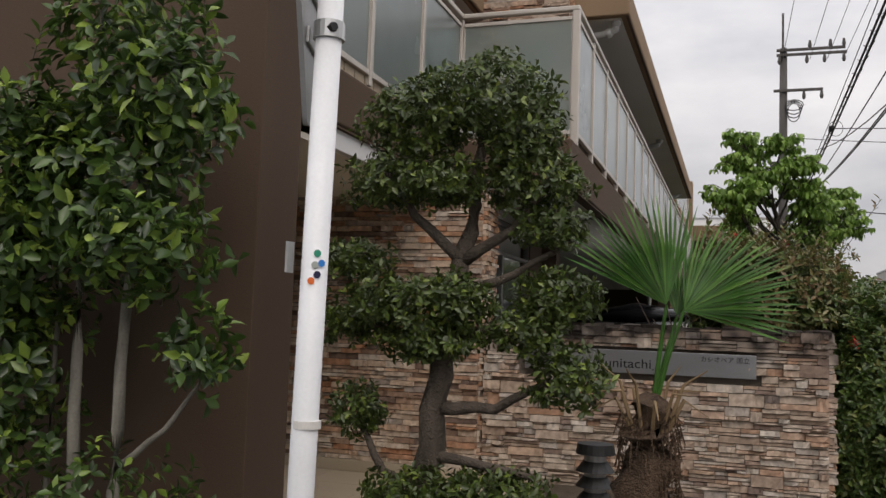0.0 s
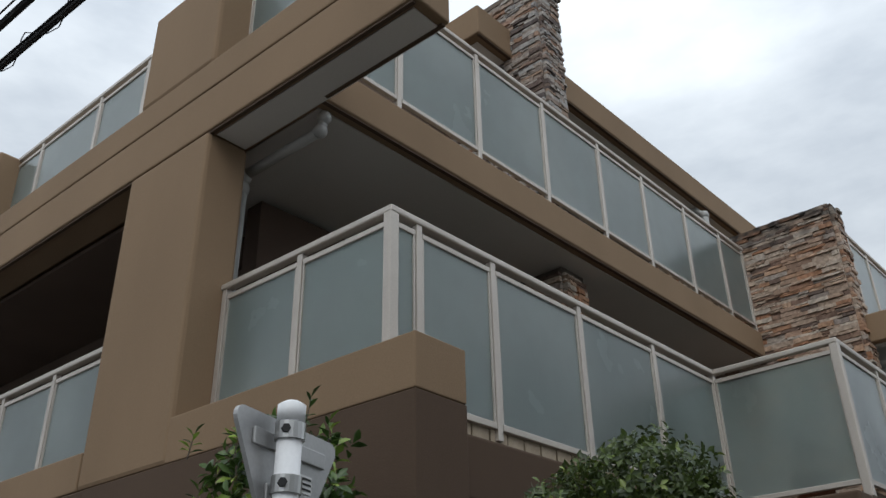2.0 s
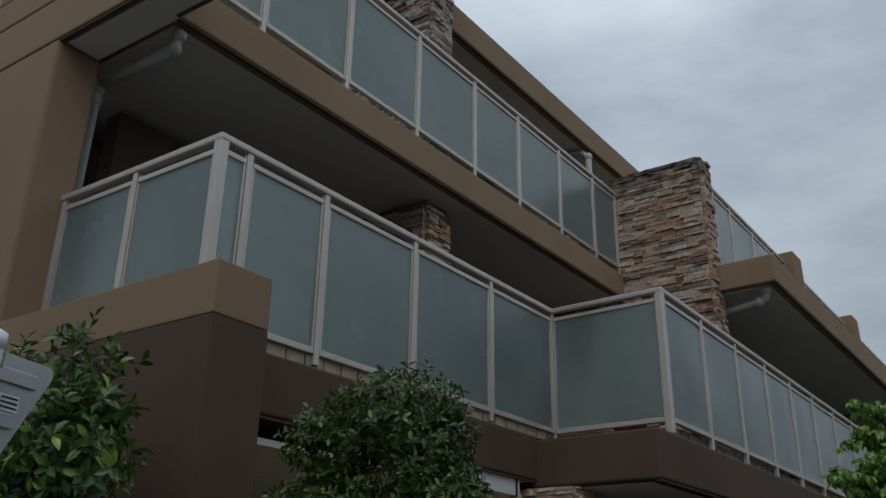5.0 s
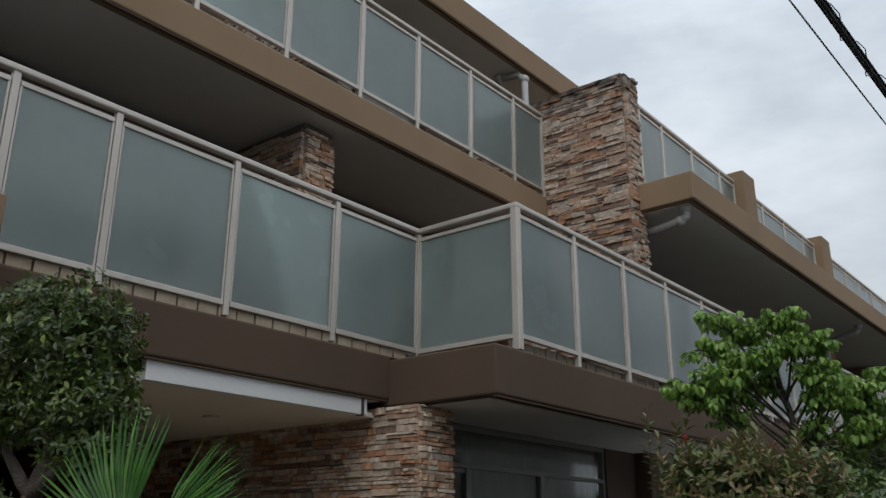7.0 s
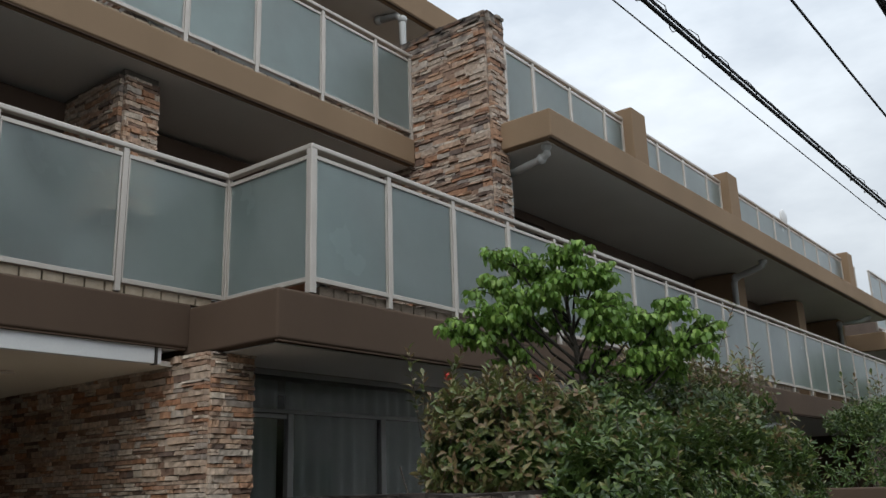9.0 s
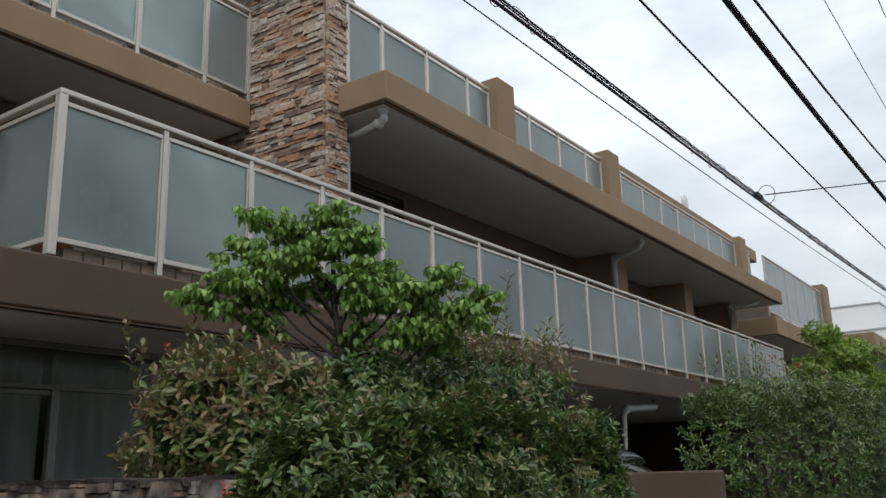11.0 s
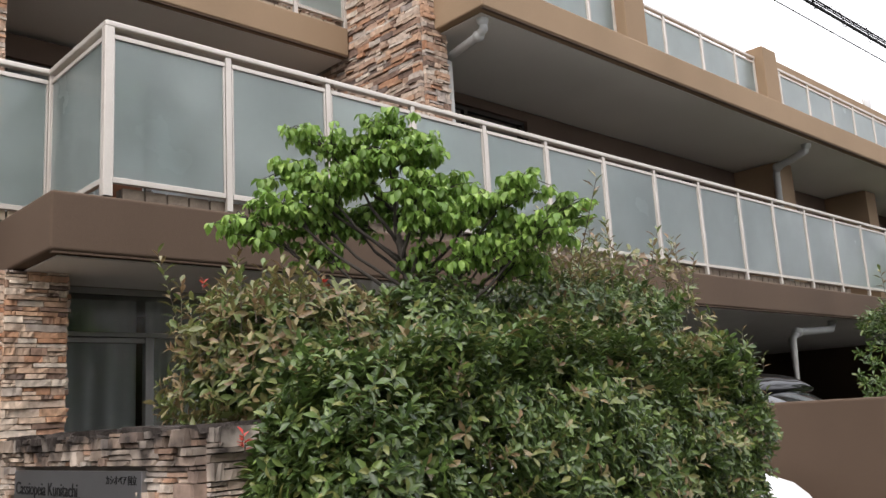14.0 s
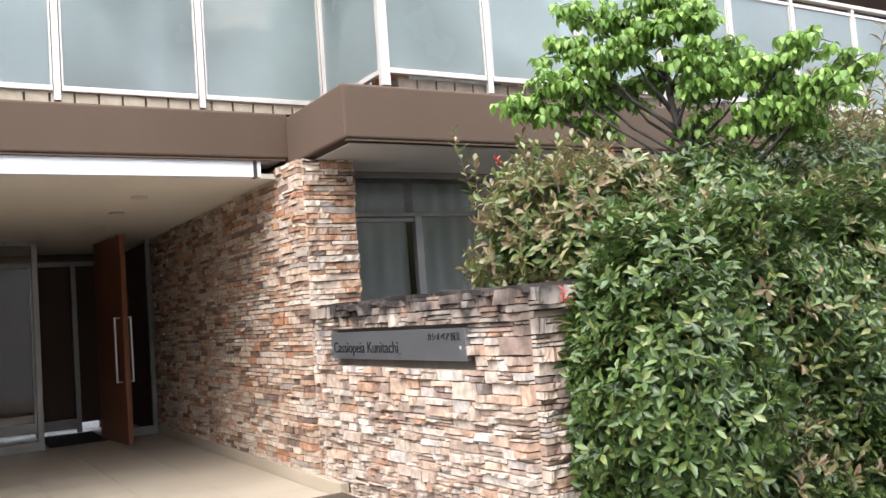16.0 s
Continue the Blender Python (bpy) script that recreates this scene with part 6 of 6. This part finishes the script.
def stone_mesh(k, mat):
    """An uneven ledge stone about one unit in size, its split face towards -y; eight variants."""
    key = (k, mat.name)
    if key not in STONE_MESHES:
        g = random.Random(300 + k)
        bm = bmesh.new()
        cols = 4
        front, back = [], []
        for i in range(cols + 1):
            for top in (0, 1):
                x = -0.5 + i / cols
                front.append(bm.verts.new((x, -0.5 + g.uniform(-0.15, 0.15), (-0.5 if not top else 0.5) + g.uniform(-0.06, 0.06))))
                back.append(bm.verts.new((x, 0.5, -0.5 if not top else 0.5)))
        for i in range(cols):
            a, b, c, d = 2 * i, 2 * i + 1, 2 * i + 3, 2 * i + 2
            bm.faces.new((front[a], front[d], front[c], front[b]))
            bm.faces.new((front[b], front[c], back[c], back[b]))
            bm.faces.new((front[d], front[a], back[a], back[d]))
        bm.faces.new((front[0], front[1], back[1], back[0]))
        bm.faces.new((front[-1], front[-2], back[-2], back[-1]))
        bmesh.ops.recalc_face_normals(bm, faces=bm.faces[:])
        STONE_MESHES[key] = mesh_of("stone", bm, mat)
    return STONE_MESHES[key]


def courses(length, height, seed, thick=(0.028, 0.062), run=(0.10, 0.34), skip=(), mixed=False):
    """Places of ledge stones on a face: u, z, width, height, proud."""
    g = random.Random(seed)
    out = []
    z = 0.0
    while z < height - 0.012:
        h = min(g.uniform(*thick), height - z)
        if height - z - h < 0.02:
            h = height - z
        u = -g.uniform(0, 0.15)
        while u < length:
            w = g.uniform(*run) * (0.75 if g.random() < 0.3 else 1)
            a, b = max(u, 0), min(u + w, length)
            if length - b < 0.05:
                b = length
            if b - a > 0.015 and not any(s[0] < (a + b) / 2 < s[1] and s[2] < z + h / 2 < s[3] for s in skip):
                if mixed:
                    # irregular: one thick stone or two or three thin ones, each with its own ends
                    k, foot = g.choice((1, 2, 2, 2, 3)), z
                    cuts = sorted(g.uniform(0.25, 0.75) for _ in range(k - 1)) if k == 2 else [0.33, 0.66][:k - 1]
                    for lo, hi in zip([0.0] + cuts, cuts + [1.0]):
                        mid = a + (b - a) * g.uniform(0.35, 0.65)
                        for c, d in (((a, mid), (mid, b)) if g.random() < 0.35 and b - a > 0.14 else ((a, b),)):
                            out.append((c, z + h * lo, d - c, h * (hi - lo), g.uniform(0.0, 0.045)))
                elif h > 0.045 and g.random() < 0.25:
                    out.append((a, z, b - a, h / 2, g.uniform(0.0, 0.034)))
                    out.append((a, z + h / 2, b - a, h / 2, g.uniform(0.0, 0.034)))
                else:
                    out.append((a, z, b - a, h, g.uniform(0.0, 0.034)))
            u = b if b == length else u + w
        z += h
    return out


def stone_face(owner, m, length, height, seed, mat, rest_mat, near, skip=(), thick=(0.028, 0.062), run=(0.10, 0.34), budget=300, rough=0.0, mixed=False):
    """Ledge stones over a face. m puts the face's foot: u along x, the outside towards -y. Stones inside near (u0, u1, z0, z1) are pieces of their own."""
    pieces, rest = [], []
    for s in courses(length, height, seed, thick, run, skip, mixed):
        inside = near and near[0] <= s[0] + s[2] / 2 <= near[1] and near[2] <= s[1] + s[3] / 2 <= near[3]
        (pieces if inside and len(pieces) < budget else rest).append(s)
    g = random.Random(seed + 5)
    gap = 0.005 + rough * 0.35
    pieces, rest = ([(u, z, w, h, p + g.uniform(0, rough)) for u, z, w, h, p in s] for s in (pieces, rest))
    for u, z, w, h, proud in pieces:
        ob = new("stone", stone_mesh(g.randrange(8), mat))
        ob.parent = owner
        ob.matrix_local = m @ Matrix.Translation((u + w / 2, -0.012 - proud / 2, z + h / 2)) @ Matrix.Diagonal((w - 0.004, 0.034 + proud, h - gap - 0.001, 1))
    if rest:
        vs, fs, n = [], [], 0
        src = []
        for k in range(8):
            me = stone_mesh(k, mat)
            co = np.empty(len(me.vertices) * 3, dtype=np.float32)
            me.vertices.foreach_get("co", co)
            src.append((co.reshape(-1, 3), [tuple(p.vertices) for p in me.polygons]))
        mm = np.array(m)
        for u, z, w, h, proud in rest:
            co, polys = src[g.randrange(8)]
            p = co * np.array([w - 0.004, 0.034 + proud, h - gap - 0.001]) + np.array([u + w / 2, -0.012 - proud / 2, z + h / 2])
            vs.append(p @ mm[:3, :3].T + mm[:3, 3])
            fs += [tuple(i + n for i in q) for q in polys]
            n += len(co)
        me = bpy.data.meshes.new("stones")
        me.from_pydata(np.concatenate(vs).tolist(), [], fs)
        me.materials.append(rest_mat)
        ob = new("stones", me)
        ob.parent = owner
        tagged(ob, kind="stuff")


# low wall with the plaque (faces south; its east end shows too)
low_wall = thing("wall_name", box_bm(-2.10, 0.55, 7.45, 7.88, -0.02, 1.605), MORTAR, "low ledge-stone wall stained dark along its top, carrying a plaque", "wall", kind="structure")
stone_face(low_wall, pose(-2.10, 7.45, 0.0), 2.66, 1.63, 11, STONE_LOW, STONE_LOW_REST, (0.3, 2.7, 0.92, 1.7), ((0.32, 2.18, 1.25, 1.455),), (0.055, 0.105), (0.10, 0.30), 300, 0.003, True)
stone_face(low_wall, pose(0.55, 7.45, 0.0, 0, 0, 90), 0.43, 1.63, 12, STONE_LOW, STONE_LOW_REST, (0, 1, 0.5, 1.7), (), (0.06, 0.10), (0.12, 0.26), 80, 0.003, True)
cop = bmesh.new()
gc = random.Random(9)
u = -2.05
while u < 0.55:
    w = gc.uniform(0.08, 0.24)
    add_box(cop, u, min(u + w - 0.008, 0.58), 7.40 + gc.uniform(0, 0.02), 7.90, 1.606, 1.635 + gc.uniform(0, 0.02))
    u += w
for v in cop.verts:
    if v.co.y < 7.6:
        v.co.y += gc.uniform(-0.018, 0.018)
    v.co.z += gc.uniform(-0.006, 0.010)
part("coping_course", cop, COPING, low_wall)

# entrance wall and the column at its end
entry = thing("wall_entrance", box_bm(-7.3, -2.16, 7.40, 7.80, 0.0, 2.782), MORTAR, "ledge-stone entrance wall in warm brown, grey and cream", "wall", kind="structure")
part("plinth", box_bm(-7.15, -1.64, 7.335, 7.40, 0.30, 0.40, 0.005), TILE, entry, "beige plinth strip")
stone_face(entry, pose(-7.3, 7.40, 0.40), 5.16, 2.375, 13, STONE, STONE_REST, (3.6, 5.16, 0.6, 2.4), (), (0.03, 0.06), (0.09, 0.30))
stone_face(entry, pose(-2.16, 7.40, 0.40, 0, 0, 90), 0.42, 2.375, 14, STONE, STONE_REST, (0, 1, 1.2, 2.4), (), (0.03, 0.06), (0.09, 0.24), 60)
stone_face(entry, pose(-2.16, 7.80, 1.66, 0, 0, 180), 0.42, 1.115, 15, STONE, STONE_REST, None, (), (0.03, 0.06), (0.09, 0.24))

# the same wall on the upper floors, ending above the roof
upper = thing("wall_stone_upper", box_bm(-6.2, -3.73, 7.42, 7.80, 3.18, 9.58), MORTAR, "tall ledge-stone pier rising past the roof under a brown coping", "wall", kind="structure")
part("coping", box_bm(-6.25, -3.67, 7.36, 7.86, 9.58, 9.66, 0.01), CAPMETAL, upper, "brown metal coping")
stone_face(upper, pose(-5.51, 7.42, 4.3), 1.78, 1.40, 16, STONE, STONE_REST, (0.8, 2.0, 0, 2), (), (0.035, 0.07), (0.1, 0.32), 150)
stone_face(upper, pose(-3.73, 7.42, 4.3, 0, 0, 90), 0.38, 1.40, 17, STONE, STONE_REST, (0, 1, 0, 2), (), (0.035, 0.07), (0.1, 0.24), 80)
stone_face(upper, pose(-5.51, 7.42, 6.13), 1.78, 3.45, 18, STONE, STONE_DULL, None, (), (0.035, 0.07), (0.1, 0.32))
stone_face(upper, pose(-3.73, 7.42, 6.13, 0, 0, 90), 0.38, 3.45, 19, STONE, STONE_DULL, None, (), (0.035, 0.07), (0.1, 0.24))

# stone pier between the two upper slabs
pier = thing("stone_pier", box_bm(-4.9, -2.22, 11.49, 11.82, 3.18, 7.59), MORTAR, "free ledge-stone pier stained black along its top", "pier", kind="structure")
stone_face(pier, pose(-4.9, 11.49, 3.9), 2.68, 3.73, 20, STONE_PIER, STONE_PIER_REST, (1.2, 2.64, 1.2, 3.8), (), (0.035, 0.072), (0.11, 0.36))
stone_face(pier, pose(-2.22, 11.49, 3.9, 0, 0, 90), 0.34, 3.73, 21, STONE_PIER, STONE_PIER_REST, None, (), (0.035, 0.072), (0.11, 0.26))
stone_face(pier, pose(-2.22, 11.82, 5.9, 0, 0, 180), 1.2, 1.73, 22, STONE_PIER, STONE_PIER_REST, None, (), (0.035, 0.072), (0.11, 0.3))
